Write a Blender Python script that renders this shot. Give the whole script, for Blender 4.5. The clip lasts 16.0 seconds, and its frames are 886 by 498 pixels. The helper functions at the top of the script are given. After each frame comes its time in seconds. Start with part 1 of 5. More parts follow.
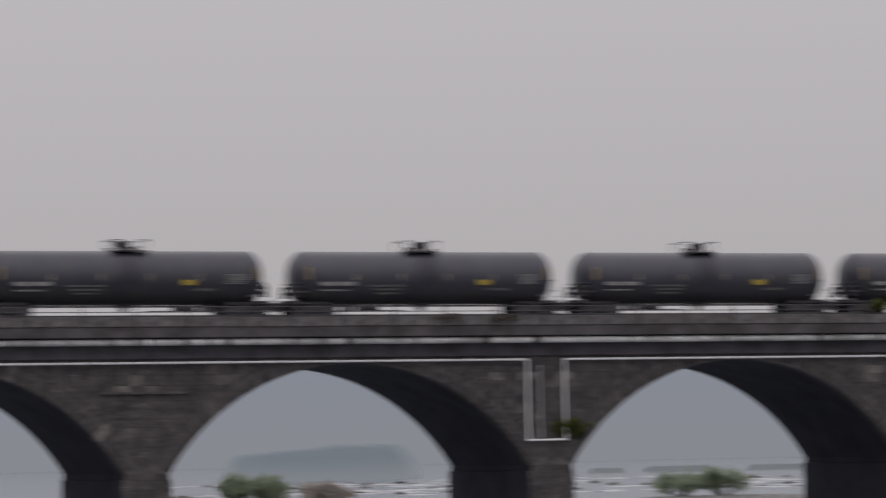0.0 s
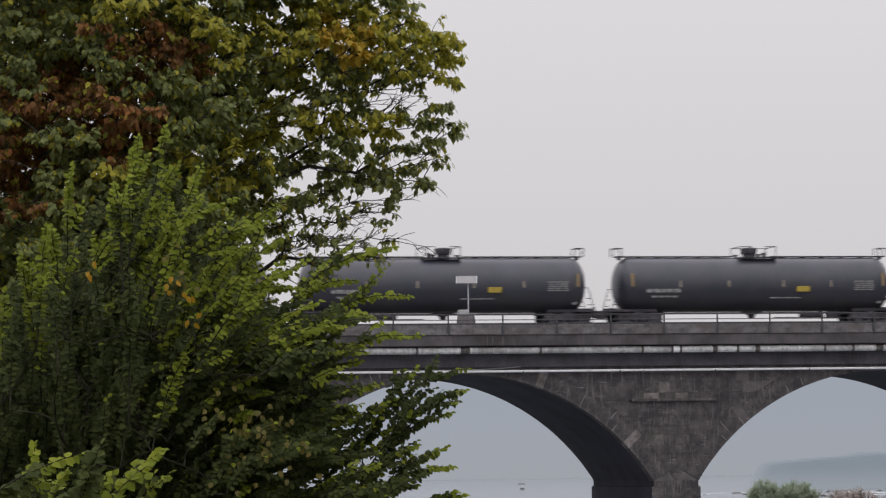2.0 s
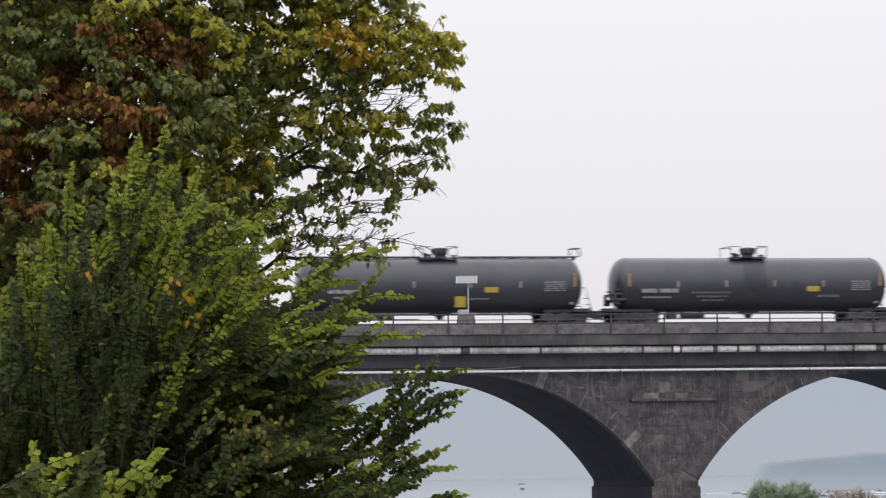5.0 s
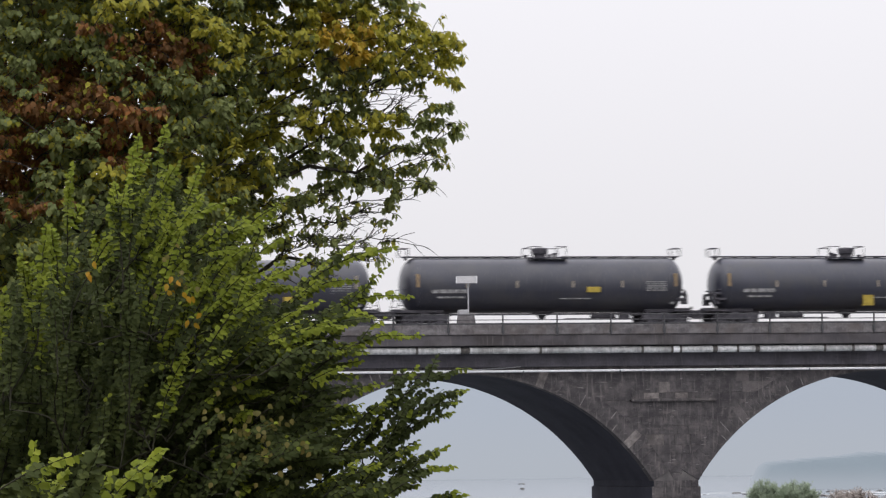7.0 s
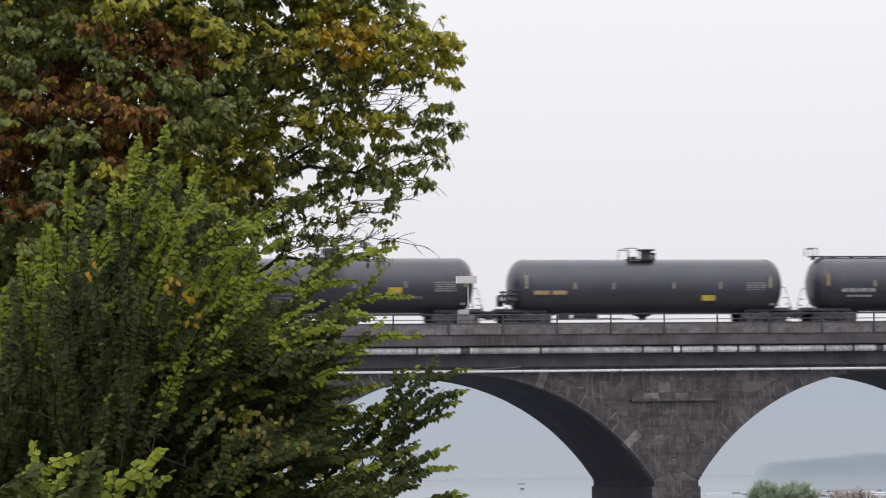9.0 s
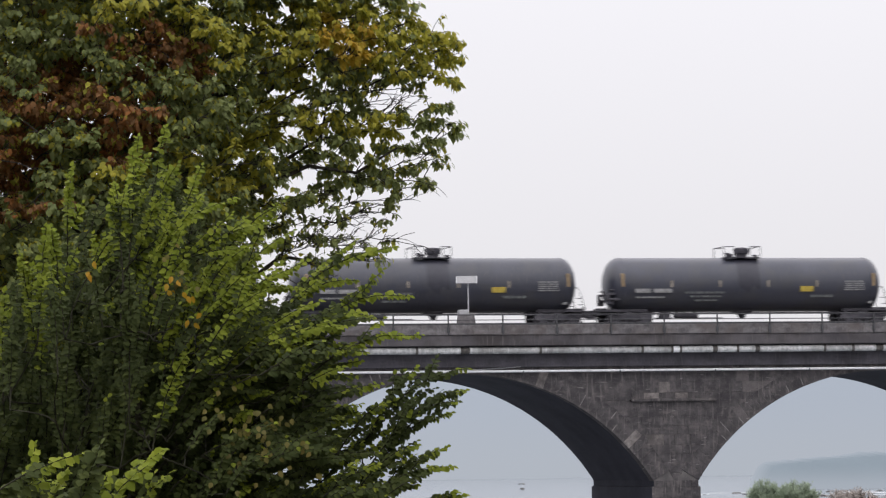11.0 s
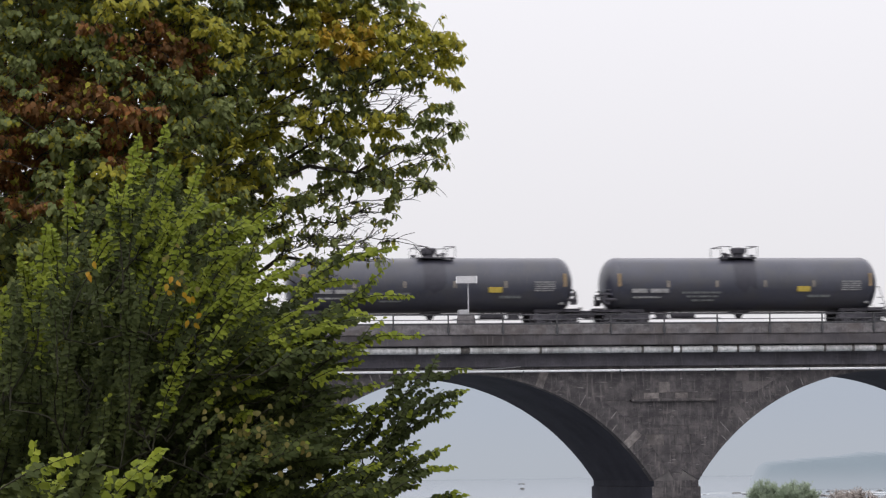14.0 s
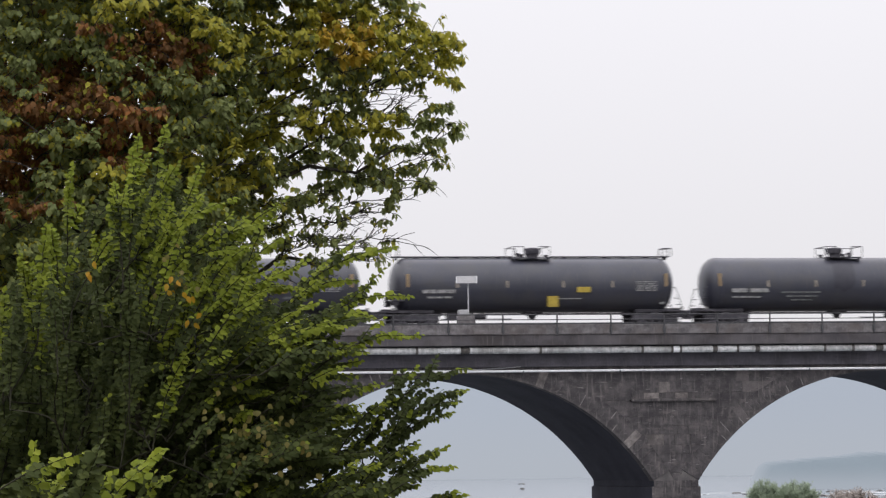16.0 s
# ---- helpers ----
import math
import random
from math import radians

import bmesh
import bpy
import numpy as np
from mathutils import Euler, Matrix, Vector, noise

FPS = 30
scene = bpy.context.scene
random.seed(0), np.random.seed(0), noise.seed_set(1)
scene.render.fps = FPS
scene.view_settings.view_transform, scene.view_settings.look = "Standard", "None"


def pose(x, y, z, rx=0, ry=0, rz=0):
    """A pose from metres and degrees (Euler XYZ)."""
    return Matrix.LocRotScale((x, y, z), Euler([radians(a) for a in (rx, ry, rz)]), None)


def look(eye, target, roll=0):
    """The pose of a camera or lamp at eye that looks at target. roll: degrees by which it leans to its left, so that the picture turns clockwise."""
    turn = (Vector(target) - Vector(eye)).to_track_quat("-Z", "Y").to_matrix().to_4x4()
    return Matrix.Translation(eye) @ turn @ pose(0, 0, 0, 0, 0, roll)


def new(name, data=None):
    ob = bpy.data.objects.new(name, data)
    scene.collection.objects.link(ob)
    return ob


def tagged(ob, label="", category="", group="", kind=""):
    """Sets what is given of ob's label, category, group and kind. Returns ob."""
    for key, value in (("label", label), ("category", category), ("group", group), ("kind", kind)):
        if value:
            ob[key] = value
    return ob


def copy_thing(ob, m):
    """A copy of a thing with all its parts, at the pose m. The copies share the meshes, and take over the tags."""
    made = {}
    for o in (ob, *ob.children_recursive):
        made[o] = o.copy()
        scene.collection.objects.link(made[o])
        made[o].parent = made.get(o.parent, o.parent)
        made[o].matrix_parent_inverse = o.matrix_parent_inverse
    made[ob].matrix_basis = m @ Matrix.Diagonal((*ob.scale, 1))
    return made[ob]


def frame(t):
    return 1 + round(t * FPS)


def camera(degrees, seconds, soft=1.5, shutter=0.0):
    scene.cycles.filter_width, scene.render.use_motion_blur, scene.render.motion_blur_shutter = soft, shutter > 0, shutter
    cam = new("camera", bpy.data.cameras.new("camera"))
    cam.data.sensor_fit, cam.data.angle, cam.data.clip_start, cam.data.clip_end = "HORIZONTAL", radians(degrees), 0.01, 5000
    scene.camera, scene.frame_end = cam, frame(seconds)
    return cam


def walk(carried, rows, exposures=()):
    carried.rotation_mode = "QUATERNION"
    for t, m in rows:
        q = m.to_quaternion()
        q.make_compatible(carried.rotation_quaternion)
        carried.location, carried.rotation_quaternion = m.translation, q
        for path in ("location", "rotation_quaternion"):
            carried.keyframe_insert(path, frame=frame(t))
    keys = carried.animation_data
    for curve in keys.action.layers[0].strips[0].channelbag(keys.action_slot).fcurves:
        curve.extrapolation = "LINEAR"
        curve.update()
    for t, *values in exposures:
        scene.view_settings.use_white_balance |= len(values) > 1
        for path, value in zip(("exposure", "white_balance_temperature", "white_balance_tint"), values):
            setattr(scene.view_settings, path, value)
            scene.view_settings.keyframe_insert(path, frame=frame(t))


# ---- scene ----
# ---------------------------------------------------------------- camera
LENS = 14.885                      # degrees across the picture
FOCAL = 6000.0                     # the same lens as a length in picture units
EYE = Vector((0.0, -175.2, 6.0))   # on the river bank, 175 m from the bridge's face
YAW, PITCH, ROLL = 0.2297, radians(3.57), -0.87

cam = camera(LENS, 16.0, soft=1.28, shutter=0.55)


def aim(off):
    """The camera's pose when it is turned to the right by off, in picture units: it also tips down and leans a little."""
    yaw, pitch = YAW + off / FOCAL, PITCH - (0.025 * off + 0.0000055 * off * off) / FOCAL
    way = Vector((math.sin(yaw) * math.cos(pitch), math.cos(yaw) * math.cos(pitch), math.sin(pitch)))
    return look(EYE, EYE + way * 100, ROLL - 0.27 * off / 934)


# a pan from the right to the left in two swings, then the camera rests
PAN = [(0.0, 934), (0.1, 824), (0.2, 668), (0.3, 552), (0.4, 450), (0.4667, 404), (0.5, 384), (0.5333, 379), (0.6, 377), (0.7, 374), (0.8, 372), (0.9, 371), (1.0, 370), (1.1, 370),
       (1.2, 364), (1.3, 233), (1.4, 112), (1.4667, 113), (1.5, 90), (1.5333, 48), (1.5667, 14), (1.6, -6), (1.7, -12), (1.8, 0), (1.9, 0), (2.0, 0), (4.0, 0), (9.0, 0), (16.0, 0)]
LIGHTEN = [(0.0, -0.93, 6600, 13), (1.3, -0.85, 6600, 13), (1.6, -0.68, 6590, 12.2), (2.0, -0.4, 6550, 11), (2.5, -0.2, 6470, 10.6), (3.0, -0.08, 6440, 10.4), (3.5, -0.02, 6430, 10.4), (16.0, -0.02, 6430, 10.4)]
walk(cam, [(t, aim(off)) for t, off in PAN], LIGHTEN)

# ---------------------------------------------------------------- light: a white overcast sky
world = bpy.data.worlds.new("overcast")
scene.world = world
world.use_nodes = True
wn, wl = world.node_tree.nodes, world.node_tree.links
wn.clear()
sky = wn.new("ShaderNodeTexSky")
sky.sky_type, sky.sun_disc, sky.sun_elevation, sky.sun_rotation = "NISHITA", False, radians(60), radians(208)
sky_level = wn.new("ShaderNodeMixRGB")
sky_level.blend_type = "MULTIPLY"
sky_level.inputs["Fac"].default_value = 1.0
sky_level.inputs["Color2"].default_value = (0.1, 0.1, 0.1, 1)
cloud = wn.new("ShaderNodeMixRGB")
cloud.inputs["Fac"].default_value = 0.94
cloud.inputs["Color2"].default_value = (0.85, 0.827, 0.852, 1)
# an overcast sky grows lighter towards the zenith
dome = wn.new("ShaderNodeTexCoord")
split = wn.new("ShaderNodeSeparateXYZ")
wl.new(dome.outputs["Generated"], split.inputs["Vector"])
rise = wn.new("ShaderNodeMapRange")
rise.interpolation_type = "SMOOTHSTEP"
rise.inputs["From Min"].default_value, rise.inputs["From Max"].default_value = -0.12, 0.9
rise.inputs["To Min"].default_value, rise.inputs["To Max"].default_value = 0.88, 2.5
wl.new(split.outputs["Z"], rise.inputs["Value"])
back = wn.new("ShaderNodeBackground")
wl.new(rise.outputs["Result"], back.inputs["Strength"])
out = wn.new("ShaderNodeOutputWorld")
wl.new(sky.outputs["Color"], sky_level.inputs["Color1"])
wl.new(sky_level.outputs["Color"], cloud.inputs["Color1"])
wl.new(cloud.outputs["Color"], back.inputs["Color"])
wl.new(back.outputs["Background"], out.inputs["Surface"])
sun_lamp = bpy.data.lights.new("sun", "SUN")
sun_lamp.energy, sun_lamp.angle, sun_lamp.color = 0.5, radians(50), (1.0, 0.97, 0.93)
sun = new("sun", sun_lamp)
sun.matrix_world = look((-40, -75, 150), (0, 0, 0))
# ---------------------------------------------------------------- materials
def material(name):
    m = bpy.data.materials.new(name)
    m.use_nodes = True
    n = m.node_tree.nodes
    return m, n, m.node_tree.links, n["Principled BSDF"]


def surface(name, dark, light, scale=4.0, rough=0.85, metal=0.0, bump=0.3, fine=30.0, vary=0.0, pale=None, stain=None, streak=None, lime=None, blotch=None, spec=0.4):
    """A weathered surface: two scales of mottling, a tone of its own for each piece, stains and downward streaks."""
    m, n, l, bsdf = material(name)
    at = n.new("ShaderNodeTexCoord")
    big = n.new("ShaderNodeTexNoise")
    big.inputs["Scale"].default_value, big.inputs["Detail"].default_value = scale, 6
    small = n.new("ShaderNodeTexNoise")
    small.inputs["Scale"].default_value, small.inputs["Detail"].default_value = fine, 4
    l.new(at.outputs["Object"], big.inputs["Vector"])
    l.new(at.outputs["Object"], small.inputs["Vector"])
    ramp = n.new("ShaderNodeValToRGB")
    ramp.color_ramp.elements[0].position, ramp.color_ramp.elements[1].position = 0.33, 0.68
    ramp.color_ramp.elements[0].color, ramp.color_ramp.elements[1].color = (*dark, 1), (*light, 1)
    l.new(big.outputs["Fac"], ramp.inputs["Fac"])
    grain = n.new("ShaderNodeMixRGB")
    grain.blend_type = "OVERLAY"
    grain.inputs["Fac"].default_value = 0.45
    l.new(ramp.outputs["Color"], grain.inputs["Color1"])
    l.new(small.outputs["Color"], grain.inputs["Color2"])
    bw = n.new("ShaderNodeRGBToBW")
    l.new(small.outputs["Color"], bw.inputs["Color"])
    l.new(bw.outputs["Val"], grain.inputs["Color2"])
    colour = grain.outputs["Color"]
    if vary:
        info = n.new("ShaderNodeObjectInfo")
        island = n.new("ShaderNodeNewGeometry")
        add = n.new("ShaderNodeMath")
        l.new(info.outputs["Random"], add.inputs[0])
        l.new(island.outputs["Random Per Island"], add.inputs[1])
        wrap = n.new("ShaderNodeMath")
        wrap.operation = "FRACT"
        l.new(add.outputs[0], wrap.inputs[0])
        span = n.new("ShaderNodeMapRange")
        span.inputs["To Min"].default_value, span.inputs["To Max"].default_value = 1 - vary, 1 + vary
        l.new(wrap.outputs[0], span.inputs["Value"])
        tone = n.new("ShaderNodeHueSaturation")
        l.new(span.outputs["Result"], tone.inputs["Value"])
        l.new(colour, tone.inputs["Color"])
        colour = tone.outputs["Color"]
        if pale:
            few = n.new("ShaderNodeMapRange")
            few.inputs["From Min"].default_value, few.inputs["From Max"].default_value = 0.9, 0.98
            few.inputs["To Max"].default_value = 0.25
            l.new(wrap.outputs[0], few.inputs["Value"])
            wash = n.new("ShaderNodeMixRGB")
            wash.inputs["Color2"].default_value = (*pale, 1)
            l.new(few.outputs["Result"], wash.inputs["Fac"])
            l.new(colour, wash.inputs["Color1"])
            colour = wash.outputs["Color"]
    for tint, size, low, high in ((stain, (0.7, 0.7, 1.0), 0.47, 0.64), (streak, (7.0, 7.0, 0.8), 0.55, 0.7), (blotch, (2.1, 2.1, 3.4), 0.54, 0.84), (lime, (1.6, 1.6, 11.0), 0.64, 0.72)):
        if tint:
            place = n.new("ShaderNodeMapping")
            place.inputs["Scale"].default_value = size
            world_at = n.new("ShaderNodeNewGeometry")
            l.new(world_at.outputs["Position"], place.inputs["Vector"])
            patch = n.new("ShaderNodeTexNoise")
            patch.inputs["Scale"].default_value, patch.inputs["Detail"].default_value = 1.0, 7
            l.new(place.outputs["Vector"], patch.inputs["Vector"])
            cut = n.new("ShaderNodeMapRange")
            cut.inputs["From Min"].default_value, cut.inputs["From Max"].default_value = low, high
            cut.inputs["To Max"].default_value = 0.75
            l.new(patch.outputs["Fac"], cut.inputs["Value"])
            mix = n.new("ShaderNodeMixRGB")
            mix.inputs["Color2"].default_value = (*tint, 1)
            l.new(cut.outputs["Result"], mix.inputs["Fac"])
            l.new(colour, mix.inputs["Color1"])
            colour = mix.outputs["Color"]
    l.new(colour, bsdf.inputs["Base Color"])
    bsdf.inputs["Roughness"].default_value, bsdf.inputs["Metallic"].default_value = rough, metal
    bsdf.inputs["Specular IOR Level"].default_value = spec
    if bump:
        relief = n.new("ShaderNodeBump")
        relief.inputs["Strength"].default_value, relief.inputs["Distance"].default_value = bump, 0.05
        l.new(small.outputs["Fac"], relief.inputs["Height"])
        l.new(relief.outputs["Normal"], bsdf.inputs["Normal"])
    return m


def leaf_material(name, colours, through_light=0.35, patch=0.5, gloss=0.2):
    """Leaves: each one with its own tone, drawn from a ramp, and light that shines through."""
    m, n, l, bsdf = material(name)
    island = n.new("ShaderNodeNewGeometry")
    ramp = n.new("ShaderNodeValToRGB")
    while len(ramp.color_ramp.elements) < len(colours):
        ramp.color_ramp.elements.new(0.5)
    for i, c in enumerate(colours):
        ramp.color_ramp.elements[i].position = i / (len(colours) - 1)
        ramp.color_ramp.elements[i].color = (*c, 1)
    clump = n.new("ShaderNodeTexNoise")
    clump.inputs["Scale"].default_value = 1.6
    l.new(island.outputs["Position"], clump.inputs["Vector"])
    blend = n.new("ShaderNodeMix")
    blend.inputs[0].default_value = patch
    l.new(island.outputs["Random Per Island"], blend.inputs[2])
    l.new(clump.outputs["Fac"], blend.inputs[3])
    l.new(blend.outputs[0], ramp.inputs["Fac"])
    l.new(ramp.outputs["Color"], bsdf.inputs["Base Color"])
    bsdf.inputs["Roughness"].default_value = 0.62
    bsdf.inputs["Specular IOR Level"].default_value = gloss
    shine = n.new("ShaderNodeBsdfTranslucent")
    l.new(ramp.outputs["Color"], shine.inputs["Color"])
    mix = n.new("ShaderNodeMixShader")
    mix.inputs["Fac"].default_value = through_light
    l.new(bsdf.outputs["BSDF"], mix.inputs[1])
    l.new(shine.outputs["BSDF"], mix.inputs[2])
    l.new(mix.outputs["Shader"], n["Material Output"].inputs["Surface"])
    return m


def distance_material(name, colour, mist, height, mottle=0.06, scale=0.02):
    """Plain backdrop of far land: mist painted into its glow, thicker towards the water."""
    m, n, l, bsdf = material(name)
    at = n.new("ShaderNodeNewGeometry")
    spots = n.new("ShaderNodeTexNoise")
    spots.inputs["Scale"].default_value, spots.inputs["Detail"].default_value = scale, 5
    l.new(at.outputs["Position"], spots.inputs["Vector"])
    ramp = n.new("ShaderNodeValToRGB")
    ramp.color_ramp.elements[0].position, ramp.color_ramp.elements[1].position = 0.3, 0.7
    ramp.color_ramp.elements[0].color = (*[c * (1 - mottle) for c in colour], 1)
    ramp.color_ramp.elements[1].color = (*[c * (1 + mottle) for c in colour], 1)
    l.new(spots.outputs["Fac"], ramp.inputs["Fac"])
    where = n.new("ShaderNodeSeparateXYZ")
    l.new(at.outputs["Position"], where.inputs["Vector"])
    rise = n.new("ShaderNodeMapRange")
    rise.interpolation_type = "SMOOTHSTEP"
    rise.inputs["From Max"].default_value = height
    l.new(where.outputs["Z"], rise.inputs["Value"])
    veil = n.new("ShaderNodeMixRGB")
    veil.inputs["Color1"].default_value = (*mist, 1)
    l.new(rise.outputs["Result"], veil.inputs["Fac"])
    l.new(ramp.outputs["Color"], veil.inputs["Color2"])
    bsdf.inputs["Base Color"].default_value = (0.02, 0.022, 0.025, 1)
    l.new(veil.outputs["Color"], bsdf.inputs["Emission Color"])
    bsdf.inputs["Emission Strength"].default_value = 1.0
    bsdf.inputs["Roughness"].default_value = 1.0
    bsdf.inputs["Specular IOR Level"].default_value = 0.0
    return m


STONE = surface("sooty_brownstone", (0.042, 0.038, 0.041), (0.096, 0.087, 0.087), 1.9, 0.9, bump=0.7, fine=11, vary=0.05, pale=(0.2, 0.178, 0.168),
                stain=(0.034, 0.031, 0.034), streak=(0.15, 0.135, 0.128), lime=(0.26, 0.245, 0.235), blotch=(0.17, 0.15, 0.14))
SOOT_STONE = surface("blackened_brownstone", (0.034, 0.031, 0.034), (0.085, 0.077, 0.078), 1.9, 0.9, bump=0.7, fine=11, vary=0.05, blotch=(0.13, 0.117, 0.112), streak=(0.1, 0.09, 0.085), lime=(0.2, 0.19, 0.18))
PALE_STONE = surface("lime_washed_brownstone", (0.095, 0.084, 0.081), (0.21, 0.188, 0.178), 3.0, 0.9, bump=0.6, fine=12, vary=0.2, stain=(0.05, 0.045, 0.044))
JOINT = surface("dark_mortar", (0.075, 0.07, 0.07), (0.15, 0.138, 0.133), 1.2, 0.95, bump=0.4)
MORTAR = surface("pale_mortar", (0.16, 0.15, 0.145), (0.32, 0.3, 0.285), 2.5, 0.95, bump=0.4)
# vault stone kept darker than the walls: shade under the arches in its colour
BARREL = surface("shaded_vault_stone", (0.023, 0.024, 0.034), (0.038, 0.038, 0.052), 0.6, 0.9, bump=0.25, fine=6, spec=0.2)
DECK = surface("weathered_slab_concrete", (0.056, 0.051, 0.056), (0.104, 0.095, 0.099), 0.7, 0.9, bump=0.35, stain=(0.042, 0.036, 0.035), streak=(0.115, 0.104, 0.1))
FASCIA = surface("sooty_fascia_course", (0.058, 0.054, 0.064), (0.092, 0.086, 0.098), 0.9, 0.85, bump=0.4, fine=8, stain=(0.04, 0.037, 0.042), streak=(0.1, 0.092, 0.1))
KERB = surface("grey_parapet_concrete", (0.08, 0.074, 0.077), (0.17, 0.158, 0.161), 3.2, 0.9, bump=0.6, fine=12, vary=0.14, stain=(0.1, 0.085, 0.08), streak=(0.09, 0.08, 0.075), blotch=(0.21, 0.2, 0.2))
PIPE = surface("grey_white_pipe_wrap", (0.34, 0.34, 0.34), (0.64, 0.64, 0.635), 5.0, 0.65, bump=0.3, vary=0.2, stain=(0.2, 0.195, 0.185), streak=(0.62, 0.62, 0.61))
PIPE_JOINT = surface("rusty_pipe_collar", (0.05, 0.045, 0.042), (0.13, 0.12, 0.11), 6.0, 0.8)
CONDUIT = surface("white_painted_conduit", (0.7, 0.7, 0.71), (0.86, 0.86, 0.87), 3.0, 0.5, bump=0.1)
STEEL = surface("dark_galvanised_steel", (0.04, 0.04, 0.043), (0.085, 0.085, 0.09), 5.0, 0.7, 0.2, bump=0.15)
RAIL = surface("worn_rail_steel", (0.1, 0.08, 0.07), (0.22, 0.19, 0.17), 5.0, 0.5, 0.7)
SLEEPER = surface("tarred_timber", (0.04, 0.035, 0.03), (0.09, 0.078, 0.065), 6.0, 0.9, vary=0.25)
BALLAST = surface("grey_ballast", (0.12, 0.115, 0.11), (0.27, 0.26, 0.25), 9.0, 0.95, bump=0.9, fine=24)
TANK = surface("black_tank_paint", (0.03, 0.032, 0.046), (0.046, 0.048, 0.065), 0.5, 0.33, bump=0.03, stain=(0.048, 0.048, 0.055), streak=(0.05, 0.05, 0.058), vary=0.12, spec=0.52)
SPILL = surface("dried_oil_spill", (0.024, 0.024, 0.034), (0.036, 0.036, 0.048), 2.0, 0.38, bump=0.05)
UNDER = surface("grimy_dark_steel", (0.048, 0.047, 0.056), (0.09, 0.086, 0.096), 4.0, 0.85, spec=0.2)
WHITE_MARK = surface("white_stencil_paint", (0.13, 0.13, 0.13), (0.3, 0.3, 0.3), 7.0, 0.6, bump=0.0)
FADED = surface("faded_grey_paint", (0.06, 0.065, 0.068), (0.12, 0.125, 0.125), 4.0, 0.6, bump=0.0)
YELLOW = surface("yellow_safety_paint", (0.28, 0.21, 0.03), (0.4, 0.3, 0.045), 5.0, 0.5, bump=0.05)
AMBER = surface("faded_yellow_steel", (0.22, 0.155, 0.08), (0.33, 0.23, 0.12), 5.0, 0.6, bump=0.05)
PALE_MARK = surface("pale_reflective_tape", (0.2, 0.175, 0.14), (0.31, 0.27, 0.22), 5.0, 0.6, bump=0.05)
GREY_PANEL = surface("pale_grey_metal", (0.32, 0.32, 0.33), (0.44, 0.44, 0.45), 5.0, 0.4, 0.1, bump=0.05)
TWIG = surface("olive_brown_twig", (0.018, 0.018, 0.011), (0.042, 0.04, 0.025), 9.0, 0.95, bump=0.5, fine=40, spec=0.2)
BARK = surface("grey_brown_bark", (0.025, 0.022, 0.02), (0.075, 0.065, 0.056), 9.0, 0.95, bump=0.8, fine=40)
GROUND = surface("grassy_river_soil", (0.045, 0.05, 0.025), (0.11, 0.1, 0.06), 0.25, 0.95, bump=0.6, fine=3, stain=(0.09, 0.075, 0.055))
# dark leafy tone of the added light-blocking slope behind the camera
UNSEEN_SLOPE = surface("unseen_dark_slope", (0.02, 0.028, 0.012), (0.05, 0.065, 0.025), 0.5, 0.95, bump=0.9, fine=3)
ROCK = surface("wet_river_rock", (0.06, 0.06, 0.06), (0.17, 0.165, 0.16), 1.2, 0.7, bump=0.5, vary=0.3)
FOAM = surface("white_water", (0.36, 0.38, 0.4), (0.5, 0.52, 0.54), 0.6, 0.6, bump=0.3)

LEAF_MAPLE = leaf_material("maple_leaf_green", [(0.108, 0.135, 0.058), (0.204, 0.238, 0.084), (0.325, 0.352, 0.116)], 0.52, gloss=0.3)
LEAF_OLIVE = leaf_material("maple_leaf_olive", [(0.2, 0.21, 0.035), (0.37, 0.35, 0.045), (0.52, 0.46, 0.06)], 0.52, gloss=0.3)
LEAF_GOLD = leaf_material("maple_leaf_gold", [(0.32, 0.25, 0.035), (0.5, 0.36, 0.045), (0.58, 0.36, 0.045)], 0.52, gloss=0.3)
LEAF_RUST = leaf_material("maple_leaf_rust", [(0.13, 0.088, 0.048), (0.235, 0.118, 0.047), (0.39, 0.15, 0.042)], 0.5, gloss=0.15)
# dark and pale elm leaves: age, and also shade and light put into colour
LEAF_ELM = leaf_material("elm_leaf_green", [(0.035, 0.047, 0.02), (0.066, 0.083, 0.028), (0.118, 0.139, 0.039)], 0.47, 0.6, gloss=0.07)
LEAF_BRIGHT = leaf_material("elm_leaf_fresh_lit", [(0.111, 0.144, 0.019), (0.188, 0.23, 0.026), (0.298, 0.33, 0.038)], 0.45, 0.55, gloss=0.12)
LEAF_YELLOW = leaf_material("elm_leaf_turned", [(0.24, 0.17, 0.015), (0.36, 0.22, 0.018), (0.42, 0.19, 0.018)], 0.35)
LEAF_FADED = leaf_material("elm_leaf_faded", [(0.09, 0.085, 0.028), (0.14, 0.125, 0.034), (0.19, 0.15, 0.045)], 0.35)
# islet leaves made pale: the haze of distance is mixed into their colours
LEAF_ISLE = leaf_material("willow_leaf_painted_mist", [(0.27, 0.33, 0.235), (0.325, 0.385, 0.28), (0.38, 0.44, 0.325)], 0.5, gloss=0.1)
LEAF_REED = leaf_material("dry_weed_painted_mist", [(0.33, 0.3, 0.28), (0.39, 0.35, 0.32), (0.44, 0.4, 0.37)], 0.3)
LEAF_CREEPER = leaf_material("brown_creeper", [(0.08, 0.068, 0.06), (0.12, 0.1, 0.085), (0.16, 0.13, 0.105)], 0.3)
LEAF_WALL = leaf_material("wall_weed_green", [(0.05, 0.07, 0.02), (0.1, 0.12, 0.03), (0.16, 0.17, 0.05)], 0.35)

